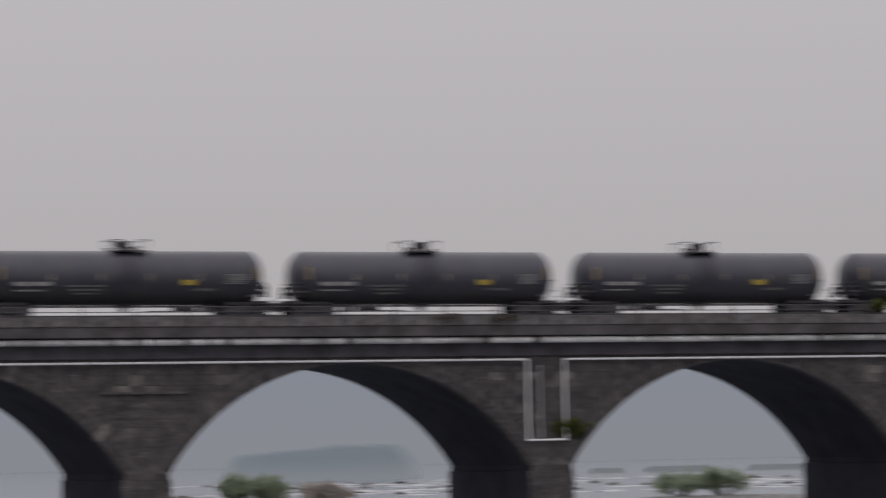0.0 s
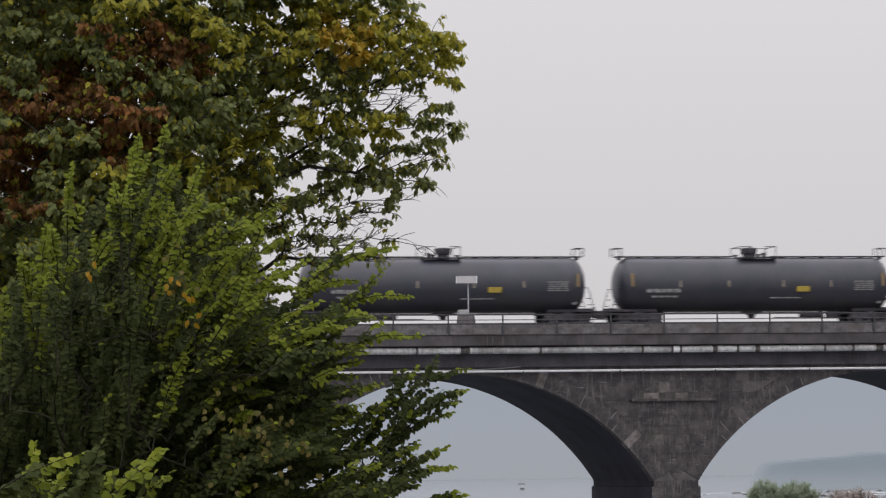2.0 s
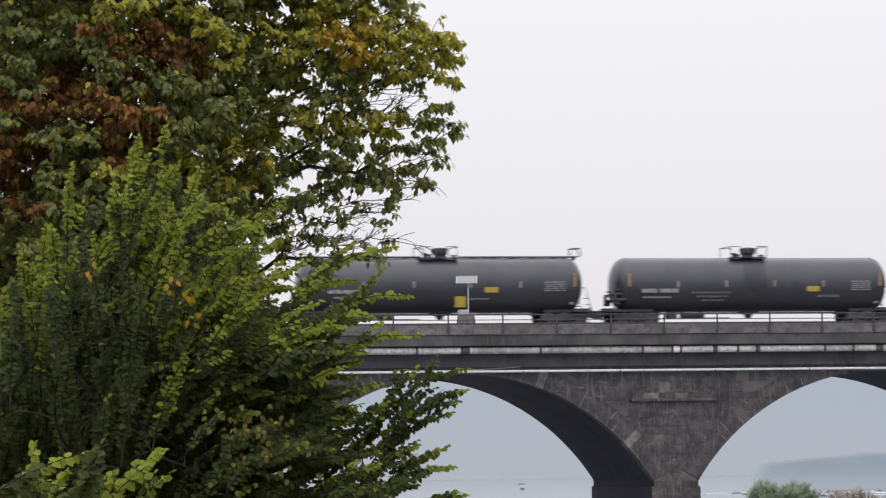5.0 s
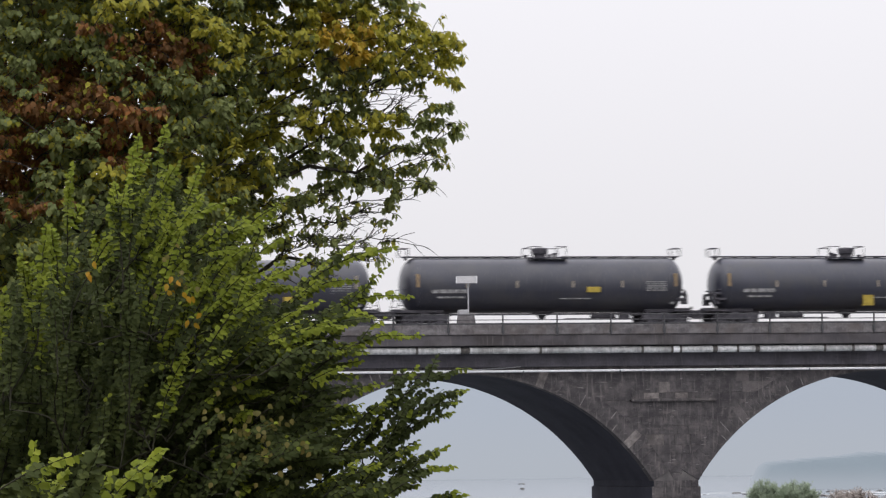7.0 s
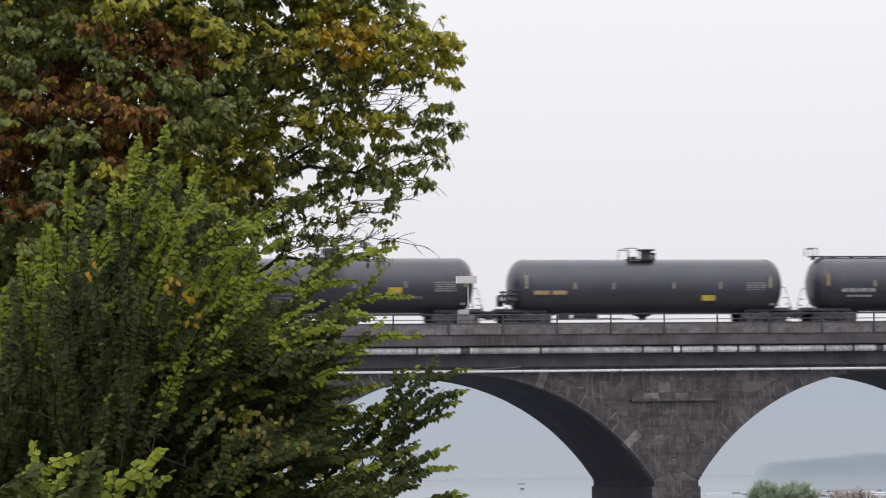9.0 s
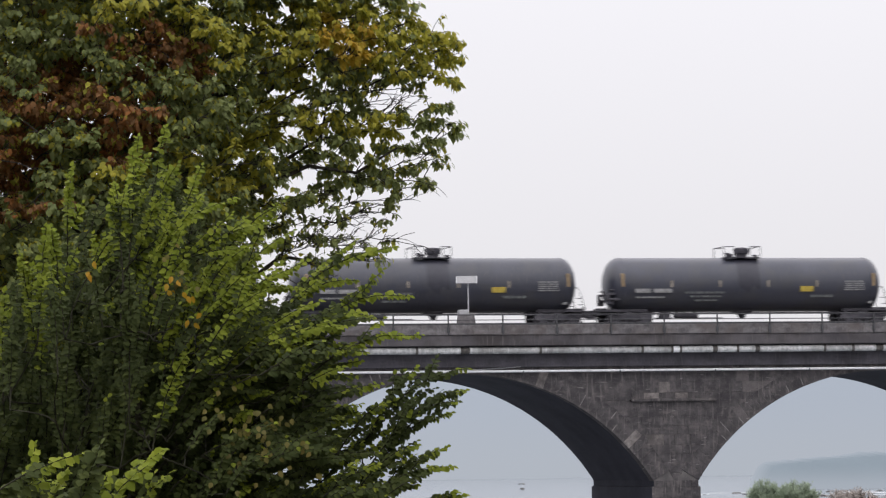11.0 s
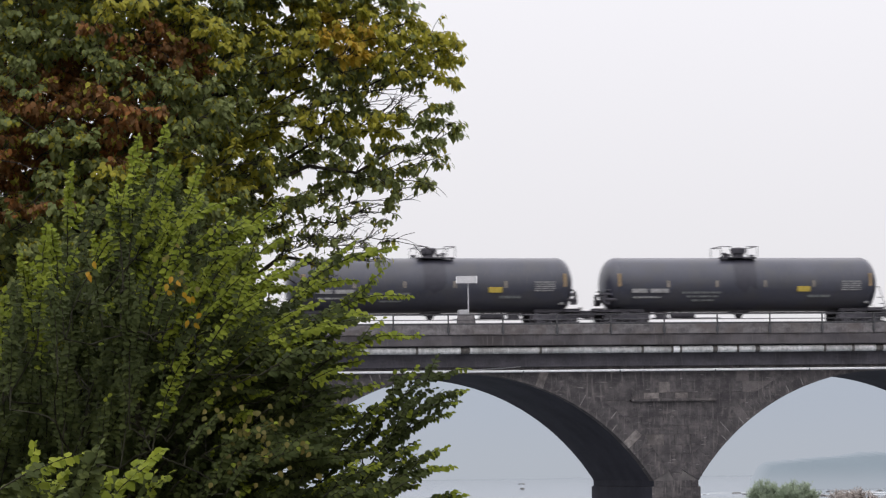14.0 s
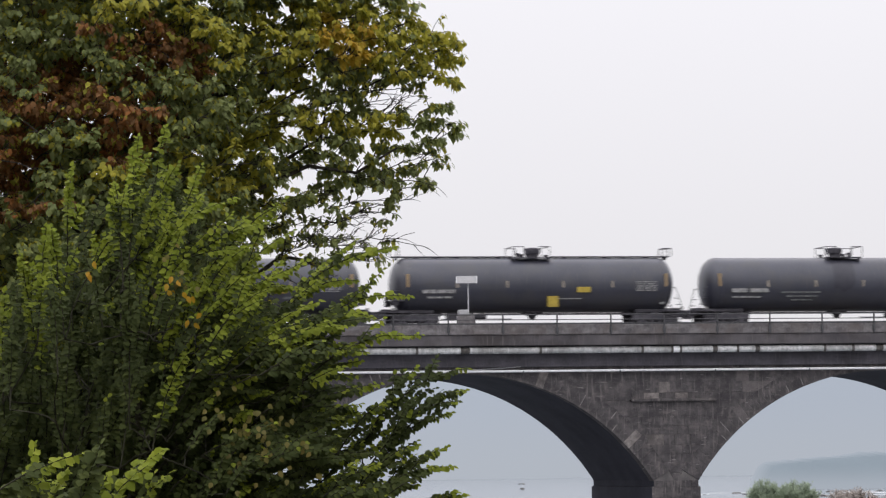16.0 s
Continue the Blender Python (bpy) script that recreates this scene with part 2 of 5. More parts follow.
# river water, dull with mist and ripples
WATER, wn2, wl2, wb = material("misty_river_water")
wb.inputs["Base Color"].default_value = (0.2, 0.22, 0.24, 1)
wb.inputs["Roughness"].default_value = 0.12
ripples = wn2.new("ShaderNodeTexNoise")
ripples.inputs["Scale"].default_value, ripples.inputs["Detail"].default_value = 0.35, 6
where = wn2.new("ShaderNodeNewGeometry")
wl2.new(where.outputs["Position"], ripples.inputs["Vector"])
ripple_bump = wn2.new("ShaderNodeBump")
ripple_bump.inputs["Strength"].default_value, ripple_bump.inputs["Distance"].default_value = 0.24, 0.2
wl2.new(ripples.outputs["Fac"], ripple_bump.inputs["Height"])
wl2.new(ripple_bump.outputs["Normal"], wb.inputs["Normal"])

# haze tone that is painted into the far land's emission
MIST_PAINT = (0.42, 0.452, 0.5)
FAR_RIDGE = distance_material("far_ridge_painted_mist", (0.403, 0.444, 0.512), MIST_PAINT, 30.0, 0.015, 0.01)
# glowing island tones, painted in steps from near colour to haze
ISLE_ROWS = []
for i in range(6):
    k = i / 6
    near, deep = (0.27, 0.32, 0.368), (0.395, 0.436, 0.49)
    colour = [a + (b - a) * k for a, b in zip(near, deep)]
    ISLE_ROWS.append(distance_material("wooded_island_painted_mist", colour, [0.35 * c + 0.65 * m for c, m in zip(colour, MIST_PAINT)], 4.6, 0.03, 0.2))
LOW_ISLE = distance_material("low_island_painted_mist", (0.265, 0.292, 0.31), (0.29, 0.318, 0.335), 1.0, 0.06, 0.12)


# ---------------------------------------------------------------- mesh helpers
def mesh_ob(name, bm, mat, parent=None, label="", smooth=False):
    me = bpy.data.meshes.new(name)
    bm.to_mesh(me)
    bm.free()
    for m in (mat if isinstance(mat, (list, tuple)) else [mat]):
        me.materials.append(m)
    if smooth:
        me.shade_smooth()
    ob = new(name, me)
    if parent is not None:
        ob.parent = parent
    if label:
        ob["label"] = label
    return ob


def part(name, bm, mat, parent, label="", smooth=False):
    return mesh_ob(name, bm, mat, parent, label, smooth)


def thing(name, m, label, category, group="", kind=""):
    ob = new(name)
    ob.empty_display_size = 0.3
    ob.matrix_basis = m
    return tagged(ob, label, category, group, kind)


def box(bm, x0, x1, y0, y1, z0, z1, bevel=0.0):
    r = bmesh.ops.create_cube(bm, size=1.0)
    for v in r["verts"]:
        v.co = Vector(((x0 + x1) / 2 + v.co.x * (x1 - x0), (y0 + y1) / 2 + v.co.y * (y1 - y0), (z0 + z1) / 2 + v.co.z * (z1 - z0)))
    if bevel:
        edges = list({e for v in r["verts"] for e in v.link_edges})
        bmesh.ops.bevel(bm, geom=edges, offset=bevel, segments=1, affect="EDGES")
    return bm


def boxed(*a, **k):
    return box(bmesh.new(), *a, **k)


def rod(bm, a, b, r0, r1=None, sides=8):
    """A round bar from a to b."""
    a, b = Vector(a), Vector(b)
    way = b - a
    turn = way.to_track_quat("Z", "Y").to_matrix().to_4x4()
    bmesh.ops.create_cone(bm, cap_ends=True, segments=sides, radius1=r0, radius2=r0 if r1 is None else r1, depth=way.length,
                          matrix=Matrix.Translation((a + b) / 2) @ turn)
    return bm


def rods(pairs, r, sides=6):
    bm = bmesh.new()
    for a, b in pairs:
        rod(bm, a, b, r, None, sides)
    return bm


def lathe(bm, profile, axis="X", steps=40):
    """A turned body: profile of (along, radius)."""
    rings = []
    for u, r in profile:
        ring = []
        for i in range(steps):
            a = 2 * math.pi * i / steps
            c, s = r * math.cos(a), r * math.sin(a)
            ring.append(bm.verts.new((u, c, s) if axis == "X" else (c, u, s) if axis == "Y" else (c, s, u)))
        rings.append(ring)
    for p, q in zip(rings, rings[1:]):
        for i in range(steps):
            bm.faces.new((p[i], p[(i + 1) % steps], q[(i + 1) % steps], q[i]))
    for ring in (rings[0][::-1], rings[-1]):
        if (ring[0].co - ring[steps // 2].co).length > 1e-5:
            bm.faces.new(ring)
    bmesh.ops.recalc_face_normals(bm, faces=bm.faces)
    return bm
# ---------------------------------------------------------------- the land: one sheet with the near bank, the river bed and the far bank
def bank(y):
    steps = [(-6000, 9.0), (-400, 6.0), (-172, 4.4), (-158, 4.2), (-140, 2.2), (-122, 0.1), (-110, -1.6), (900, -1.6), (1050, -0.6), (1120, 1.2), (1500, 4.0), (6000, 9.0)]
    for (a, za), (b, zb) in zip(steps, steps[1:]):
        if y <= b:
            return za + (zb - za) * (y - a) / (b - a)
    return steps[-1][1]


def make_ground():
    ys = [-4500, -2000, -900, -400, -260] + [-220 + 5 * i for i in range(26)] + [-80, 0, 200, 500, 800, 950] + [1000 + 30 * i for i in range(8)] + [1400, 2000, 3200, 4500]
    xs = [-4500, -2500, -1200, -600, -300, -150] + [-100 + 6 * i for i in range(36)] + [160, 300, 600, 900, 1200, 2500, 4500]
    bm = bmesh.new()
    rows = []
    for y in ys:
        rows.append([bm.verts.new((x, y, bank(y) + 0.35 * noise.noise((x * 0.05, y * 0.05, 0)) + 0.12 * noise.noise((x * 0.3, y * 0.3, 3)))) for x in xs])
    for p, q in zip(rows, rows[1:]):
        for i in range(len(xs) - 1):
            bm.faces.new((p[i], p[i + 1], q[i + 1], q[i]))
    return tagged(mesh_ob("ground", bm, GROUND, smooth=True), "grassy soil of the river banks and bed", "ground", kind="structure")


make_ground()
bm = bmesh.new()
cols = [-4500, -1500, -500, -200, -100, 0, 50, 100, 150, 200, 300, 500, 900, 1500, 4500]
lines = [-125, -90, -50, 0, 100, 250, 400, 600, 800, 1130]
grid = [[bm.verts.new((x, y, 0.0)) for x in cols] for y in lines]
for p, q in zip(grid, grid[1:]):
    for i in range(len(cols) - 1):
        bm.faces.new((p[i], p[i + 1], q[i + 1], q[i]))
tagged(mesh_ob("water", bm, WATER), "wide grey river under mist with small ripples", "river", kind="structure")

AWAY = Vector((math.sin(YAW), math.cos(YAW), 0))
RIGHT = Vector((math.cos(YAW), -math.sin(YAW), 0))


def spot(right, up, far):
    """A place given from the bank's viewpoint: metres to the right, metres up from eye level, metres away."""
    return EYE + AWAY * far + RIGHT * right + Vector((0, 0, up))


def ridge(name, label, mat, far, x0, x1, top, wobble, scale, seed, foot=-1.0, thick=120.0, ends=0.0, step=12.0, blunt=1.0, lean=0.0, kind="structure"):
    """A long wooded rise: a rounded section with an uneven skyline."""
    bm = bmesh.new()
    count = max(8, int((x1 - x0) / step))
    rings = []
    for i in range(count + 1):
        u = i / count
        x = x0 + (x1 - x0) * u
        fade = min(1.0, min(u, (1 - u) * blunt) / ends) ** 0.45 if ends else 1.0
        h = (top + wobble * (noise.noise((x * scale, seed, 0)) + 0.45 * noise.noise((x * scale * 4, seed, 5)) + 0.3 * noise.noise((x * scale * 14, seed, 9)))) * fade
        h = max(h * (1 + lean * min(0.0, u - 0.55)), 0.05)
        ring = []
        for k in range(9):
            a = math.pi * k / 8
            rough = 1 + 0.05 * noise.noise((x * scale * 9, k * 1.7, seed))
            p = spot(x, 0, far - thick / 2 * math.cos(a) * (0.4 + 0.6 * fade))
            ring.append(bm.verts.new((p.x, p.y, foot + (h - foot) * math.sin(a) ** 0.6 * rough)))
        rings.append(ring)
    for p, q in zip(rings, rings[1:]):
        for k in range(8):
            bm.faces.new((p[k], q[k], q[k + 1], p[k + 1]))
    bm.faces.new(rings[0])
    bm.faces.new(rings[-1][::-1])
    bmesh.ops.recalc_face_normals(bm, faces=bm.faces)
    return tagged(mesh_ob(name, bm, mat, smooth=True), label, "hills", kind=kind)


ridge("backdrop", "long wooded ridge beyond the river in painted grey mist", FAR_RIDGE, 1210, -1000, 1300, 46, 2.5, 0.006, 3, thick=300, step=20)
# the island in stacked rows, painted paler one by one for a hazy edge
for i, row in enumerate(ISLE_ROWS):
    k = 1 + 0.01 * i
    ridge("backdrop", "wooded island in the river, blue-grey in painted mist", row, 600 * k, 55.9 * k - 0.5 * i, 86.2 * k + 0.7 * i, 5.7 + 0.14 * i, 0.5, 0.12, 11, thick=5, ends=0.06, step=0.5, blunt=0.6, lean=0.55)
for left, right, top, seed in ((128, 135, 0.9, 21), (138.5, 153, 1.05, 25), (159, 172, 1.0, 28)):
    ridge("backdrop", "low island strip in the river, mist painted in", LOW_ISLE, 640, left, right, top, 0.15, 0.2, seed, thick=5, ends=0.1, step=0.7)
# added out of view behind the bank: a dark slope that cuts low sky light
ridge("backdrop", "unseen dark slope added behind the bank to block sky light", UNSEEN_SLOPE, -16, -70, 70, 15, 2.5, 0.06, 17, foot=3.0, thick=14, step=1.5)
# ---------------------------------------------------------------- the stone arch bridge
PITCH_X, PIER_X, HALF_PIER = 23.77, 53.65, 1.25   # bays, one pier's middle, half of a pier
DEEP = 12.04                                      # from face to face
SPRING, CROWN, WALL_TOP = 4.75, 10.6, 11.52
HALF_SPAN = PITCH_X / 2 - HALF_PIER
RADIUS = (HALF_SPAN ** 2 + (CROWN - SPRING) ** 2) / (2 * (CROWN - SPRING))
CENTRE_Z = CROWN - RADIUS
RING = 1.05                                       # depth of the arch stones
FIRST, LAST = -6, 7                               # piers
NEAR_PIERS = (-1, 0, 1, 2)
X_LEFT, X_RIGHT = PIER_X + (FIRST - 0.5) * PITCH_X, PIER_X + (LAST + 0.5) * PITCH_X
SLAB_LOW, SLAB_TOP, KERB_TOP = 12.02, 12.6, 13.13
LIP = -1.0                                       # the slab's edge stands out over the wall

bridge = thing("arch_bridge", pose(0, 0, 0), "dark soot-stained stone arch railway bridge over the river", "bridge", kind="structure")


def bay_body(k):
    """A pier with a half arch on either side, as one solid."""
    c = PIER_X + k * PITCH_X
    outline = [(c - HALF_PIER - 0.12, -2.2), (c - HALF_PIER - 0.12, SPRING - 0.35), (c - HALF_PIER, SPRING - 0.3), (c - HALF_PIER, SPRING)]
    swing = math.asin(HALF_SPAN / RADIUS)
    n = 22
    for i in range(1, n + 1):
        a = swing * (1 - i / n)
        outline.append((c - PITCH_X / 2 + RADIUS * math.sin(a), CENTRE_Z + RADIUS * math.cos(a)))
    outline += [(c - PITCH_X / 2, WALL_TOP), (c + PITCH_X / 2, WALL_TOP)]
    for i in range(n):
        a = -swing * i / n
        outline.append((c + PITCH_X / 2 + RADIUS * math.sin(a), CENTRE_Z + RADIUS * math.cos(a)))
    outline += [(c + HALF_PIER, SPRING), (c + HALF_PIER, SPRING - 0.3), (c + HALF_PIER + 0.12, SPRING - 0.35), (c + HALF_PIER + 0.12, -2.2)]
    bm = bmesh.new()
    front = [bm.verts.new((x, 0.012, z)) for x, z in outline]
    rear = [bm.verts.new((x, DEEP - 0.02, z)) for x, z in outline]
    bm.faces.new(front)
    bm.faces.new(rear[::-1])
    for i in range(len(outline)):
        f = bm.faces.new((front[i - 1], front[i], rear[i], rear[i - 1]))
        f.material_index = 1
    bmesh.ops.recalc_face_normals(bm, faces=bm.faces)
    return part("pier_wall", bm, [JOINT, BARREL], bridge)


def stone_block(bm, corners, proud, cut=0.008):
    """A dressed stone: four corners (x, z) of its face, with sloped edges; its back lies in the mortar."""
    cx = sum(p[0] for p in corners) / 4
    cz = sum(p[1] for p in corners) / 4
    outer = [bm.verts.new((x, 0.03, z)) for x, z in corners]
    rim = [bm.verts.new((x, 0.0, z)) for x, z in corners]
    face = []
    for i, (x, z) in enumerate(corners):
        w = max(abs(x - cx), 0.06)
        h = max(abs(z - cz), 0.06)
        face.append(bm.verts.new((x + (cx - x) * min(0.6, cut / w), -proud * (0.8 + 0.4 * ((i * 37) % 3) / 2), z + (cz - z) * min(0.6, cut / h))))
    for a, b in ((outer, rim), (rim, face)):
        for i in range(4):
            bm.faces.new((a[i - 1], a[i], b[i], b[i - 1]))
    bm.faces.new(face)
    bmesh.ops.recalc_face_normals(bm, faces=list(bm.faces)[-9:])


def reach(z, ring):
    """Half width of the opening with its ring of stones, at a height."""
    r = RADIUS + ring
    d = z - CENTRE_Z
    return math.sqrt(r * r - d * d) if d < r else 0.0


def course_stones(k, rng):
    """The faces of all stones of one pier and its spandrels, course by course."""
    c = PIER_X + k * PITCH_X
    z = 0.0
    made = []
    while z < WALL_TOP - 0.05:
        h = rng.choice((0.4, 0.46, 0.52, 0.58))
        top = min(z + h, WALL_TOP)
        if WALL_TOP - top < 0.25:
            top = WALL_TOP
        if z < SPRING < top + 0.2:
            top = SPRING
        gap = 0.0025
        if top <= SPRING:
            wide = HALF_PIER + (0.12 if top < SPRING - 0.2 else 0.0)
            ends = (-wide, -wide, wide, wide)
        else:
            low, high = PITCH_X / 2 - reach(z, RING - 0.06), PITCH_X / 2 - reach(top, RING - 0.06)
            ends = (-low, -high, low, high)
        # ends: left low, left high, right low, right high
        span_l, span_r = min(ends[0], ends[1]), max(ends[2], ends[3])
        cuts = [span_l]
        pos = max(ends[0], ends[1]) + rng.uniform(0.25, 0.8)
        stop = min(ends[2], ends[3])
        while pos < stop - 0.3:
            cuts.append(pos)
            pos += rng.uniform(0.55, 1.35)
        cuts.append(span_r)
        for i in range(len(cuts) - 1):
            a0 = ends[0] if i == 0 else cuts[i]
            a1 = ends[1] if i == 0 else cuts[i]
            b0 = ends[2] if i == len(cuts) - 2 else cuts[i + 1]
            b1 = ends[3] if i == len(cuts) - 2 else cuts[i + 1]
            if (b0 - a0 + b1 - a1) / 2 > 0.16:
                b0, b1 = max(b0, a0 + 0.05), max(b1, a1 + 0.05)
                made.append(([(c + a0 + gap, z + gap), (c + b0 - gap, z + gap), (c + b1 - gap, top - gap), (c + a1 + gap, top - gap)], rng.uniform(0.004, 0.022)))
        z = top
    return made


def voussoir_mesh(count, ring):
    a = math.asin(HALF_SPAN / RADIUS) / count
    bm = bmesh.new()
    gap = 0.004
    corners = [((RADIUS - 0.02) * math.sin(s * a) - s * gap, (RADIUS - 0.02) * math.cos(a)) for s in (-1, 1)]
    corners += [((RADIUS + ring) * math.sin(s * a) - s * gap, (RADIUS + ring) * math.cos(a)) for s in (1, -1)]
    back = [bm.verts.new((x, 0.7, z)) for x, z in corners]
    rim = [bm.verts.new((x, -0.008, z)) for x, z in corners]
    cz = RADIUS + ring / 2
    face = [bm.verts.new((x * 0.975, -0.016, z + (cz - z) * 0.03)) for x, z in corners]
    for p, q in ((back, rim), (rim, face)):
        for i in range(4):
            bm.faces.new((p[i - 1], p[i], q[i], q[i - 1]))
    bm.faces.new(face)
    bmesh.ops.recalc_face_normals(bm, faces=bm.faces)
    me = bpy.data.meshes.new("voussoir")
    bm.to_mesh(me)
    bm.free()
    me.materials.append(STONE)
    return me


def ledge(k):
    """A stone shelf across the pier's head."""
    c = PIER_X + k * PITCH_X
    part("ledge", boxed(c - 2.5, c + 2.3, -0.2, 0.05, 9.0, 9.16, bevel=0.03), STONE, walls[k], "worn stone ledge")


walls = {k: bay_body(k) for k in range(FIRST, LAST + 1)}

for k in walls:
    if k != 1:
        ledge(k)

# the deck: a concrete slab that stands out over the walls, on a rough stone course
part("deck_slab", boxed(X_LEFT, X_RIGHT, LIP, DEEP - LIP, SLAB_LOW, SLAB_TOP, bevel=0.03), DECK, bridge, "brown-stained concrete deck edge")
part("string_course", boxed(X_LEFT, X_RIGHT, -0.16, DEEP + 0.16, WALL_TOP - 0.62, SLAB_LOW, bevel=0.03), FASCIA, bridge, "sooty stone course under the deck")
part("ballast", boxed(X_LEFT, X_RIGHT, 0.6, DEEP - 0.6, SLAB_TOP, SLAB_TOP + 0.14, bevel=0.05), BALLAST, bridge, "grey crushed stone ballast")

# parapet panels, one from post to post, and the posts and rails on them
PANEL = PITCH_X / 8
panel_me = None
rng = random.Random(5)
first_post = PIER_X - 0.83
count_l, count_r = int((first_post - X_LEFT) / PANEL), int((X_RIGHT - first_post) / PANEL)
for side, y0, y1 in ((0, LIP - 0.06, LIP + 0.24), (1, DEEP - LIP - 0.24, DEEP - LIP + 0.06)):
    for i in range(-count_l, count_r):
        x = first_post + i * PANEL
        p = part("parapet_panel", boxed(0.006, PANEL - 0.006, y0, y1, SLAB_TOP + 0.004, KERB_TOP + rng.uniform(-0.02, 0.012), bevel=0.025), KERB, bridge) if panel_me is None or side else None
        if p is None:
            p = new("parapet_panel", panel_me)
            p.parent = bridge
        elif side == 0:
            panel_me = p.data
        p.location = (x, rng.uniform(-0.012, 0.012), rng.uniform(-0.012, 0.012))
RAIL_Y = LIP - 0.1
post_me = None
for i in range(-count_l, count_r + 1):
    x = first_post + i * PANEL
    if post_me is None:
        bm = boxed(-0.035, 0.035, RAIL_Y - 0.035, RAIL_Y + 0.035, 12.56, 13.7, bevel=0.008)
        box(bm, -0.08, 0.08, RAIL_Y + 0.005, RAIL_Y + 0.038, 12.69, 12.99)
        p = part("railing_post", bm, STEEL, bridge, "thin dark steel post")
        post_me = p.data
    else:
        p = new("railing_post", post_me)
        p.parent = bridge
        p["label"] = "thin dark steel post"
    p.location = (x, 0, rng.uniform(-0.02, 0.02))
for z, r in ((13.66, 0.028), (13.39, 0.022)):
    bm = rod(bmesh.new(), (X_LEFT, RAIL_Y, z), (X_RIGHT, RAIL_Y, z), r, None, 8)
    part("handrail", bm, STEEL, bridge)

part("toe_plate", boxed(X_LEFT, X_RIGHT, LIP + 0.02, LIP + 0.1, KERB_TOP - 0.01, KERB_TOP + 0.1, bevel=0.01), STEEL, bridge, "dark steel edge strip on the parapet")

# two tracks on sleepers
TRACK_Y, RAIL_TOP = 5.6, 13.09
for y in (TRACK_Y, TRACK_Y + 4.0):
    track = thing("railway_track", pose(0, y, 0), "worn steel rails on tarred timber sleepers in ballast", "railway track", kind="structure")
    for s in (-0.7525, 0.7525):
        bm = boxed(X_LEFT, X_RIGHT, s - 0.036, s + 0.036, RAIL_TOP - 0.045, RAIL_TOP, bevel=0.012)
        box(bm, X_LEFT, X_RIGHT, s - 0.009, s + 0.009, RAIL_TOP - 0.15, RAIL_TOP - 0.045)
        box(bm, X_LEFT, X_RIGHT, s - 0.07, s + 0.07, RAIL_TOP - 0.172, RAIL_TOP - 0.15)
        part("rail", bm, RAIL, track)
    verts, faces = [], []
    x = X_LEFT + 0.3
    while x < X_RIGHT - 0.3:
        b = len(verts)
        for dx in (-0.11, 0.11):
            for dy in (-1.3, 1.3):
                for z in (SLAB_TOP + 0.05, RAIL_TOP - 0.172):
                    verts.append((x + dx, dy, z))
        faces += [(b, b + 1, b + 3, b + 2), (b + 4, b + 6, b + 7, b + 5), (b, b + 4, b + 5, b + 1), (b + 2, b + 3, b + 7, b + 6), (b + 1, b + 5, b + 7, b + 3)]
        x += 0.53
    me = bpy.data.meshes.new("sleepers")
    me.from_pydata(verts, [], faces)
    me.materials.append(SLEEPER)
    ties = new("sleepers", me)
    ties.parent = track
    ties["kind"] = "stuff"

# the thick wrapped pipe hung under the slab's edge, in lengths with dark collars
pipe_line = thing("utility_pipe", pose(0, 0, 0), "grey-white wrapped pipe hung along the bridge under the deck", "pipe", kind="structure")
PIPE_Y, PIPE_Z, PIPE_R = -0.7, 11.785, 0.178
# joints that stand out: where, and how wide the dark piece is
JOINTS = [(41.65, 0.5), (45.99, 0.06), (51.63, 0.06), (53.3, 0.04), (53.78, 0.04), (55.6, 0.28), (56.98, 0.06), (58.0, 0.26), (61.93, 0.06), (63.55, 0.06), (64.9, 0.42), (69.0, 0.06), (73.0, 0.5), (76.1, 0.5)]
rng = random.Random(12)
x = 41.65
before = []
while x > X_LEFT + 6:
    x -= rng.choice((3.9, 4.0, 6.0, 2.4))
    before.append((x, rng.choice((0.05, 0.06, 0.3))))
x = 76.1
while x < X_RIGHT - 7:
    x += rng.choice((3.9, 4.0, 6.0, 2.4))
    JOINTS.append((x, rng.choice((0.05, 0.06, 0.3))))
JOINTS = before[::-1] + JOINTS
x = X_LEFT + 0.1
for at, gap in JOINTS + [(X_RIGHT - 0.1, 0.05)]:
    sleeve = 53.3 < x < 53.5
    part("pipe_length", rod(bmesh.new(), (x, PIPE_Y, PIPE_Z), (at, PIPE_Y, PIPE_Z), PIPE_R, None, 16), CONDUIT if sleeve else PIPE, pipe_line, "white sleeve" if sleeve else "")
    bm = rod(bmesh.new(), (at - 0.04, PIPE_Y, PIPE_Z), (at + gap + 0.04, PIPE_Y, PIPE_Z), PIPE_R * (1.12 if gap < 0.2 else 0.9), None, 16)
    box(bm, at + gap / 2 - 0.03, at + gap / 2 + 0.03, PIPE_Y - 0.02, PIPE_Y + 0.02, PIPE_Z + 0.1, SLAB_LOW + 0.02)
    part("collar", bm, PIPE_JOINT, pipe_line, "dark rusted collar and hanger")
    x = at + gap

# the thin white conduit along the wall, with a loop round the pier's head
conduit = thing("conduit", pose(0, 0, 0), "thin white conduit along the stone wall with a square loop", "conduit", kind="structure")
CON_Y, CON_Z, CON_R = -0.24, 10.69, 0.062
LOOP_X, LOOP_W, LOOP_H = 75.94, 2.29, 4.53


def elbow_rod(points, r):
    bm = bmesh.new()
    for a, b in zip(points, points[1:]):
        rod(bm, a, b, r, None, 10)
    for p in points[1:-1]:
        bmesh.ops.create_uvsphere(bm, u_segments=10, v_segments=6, radius=r * 1.15, matrix=Matrix.Translation(p))
    return bm


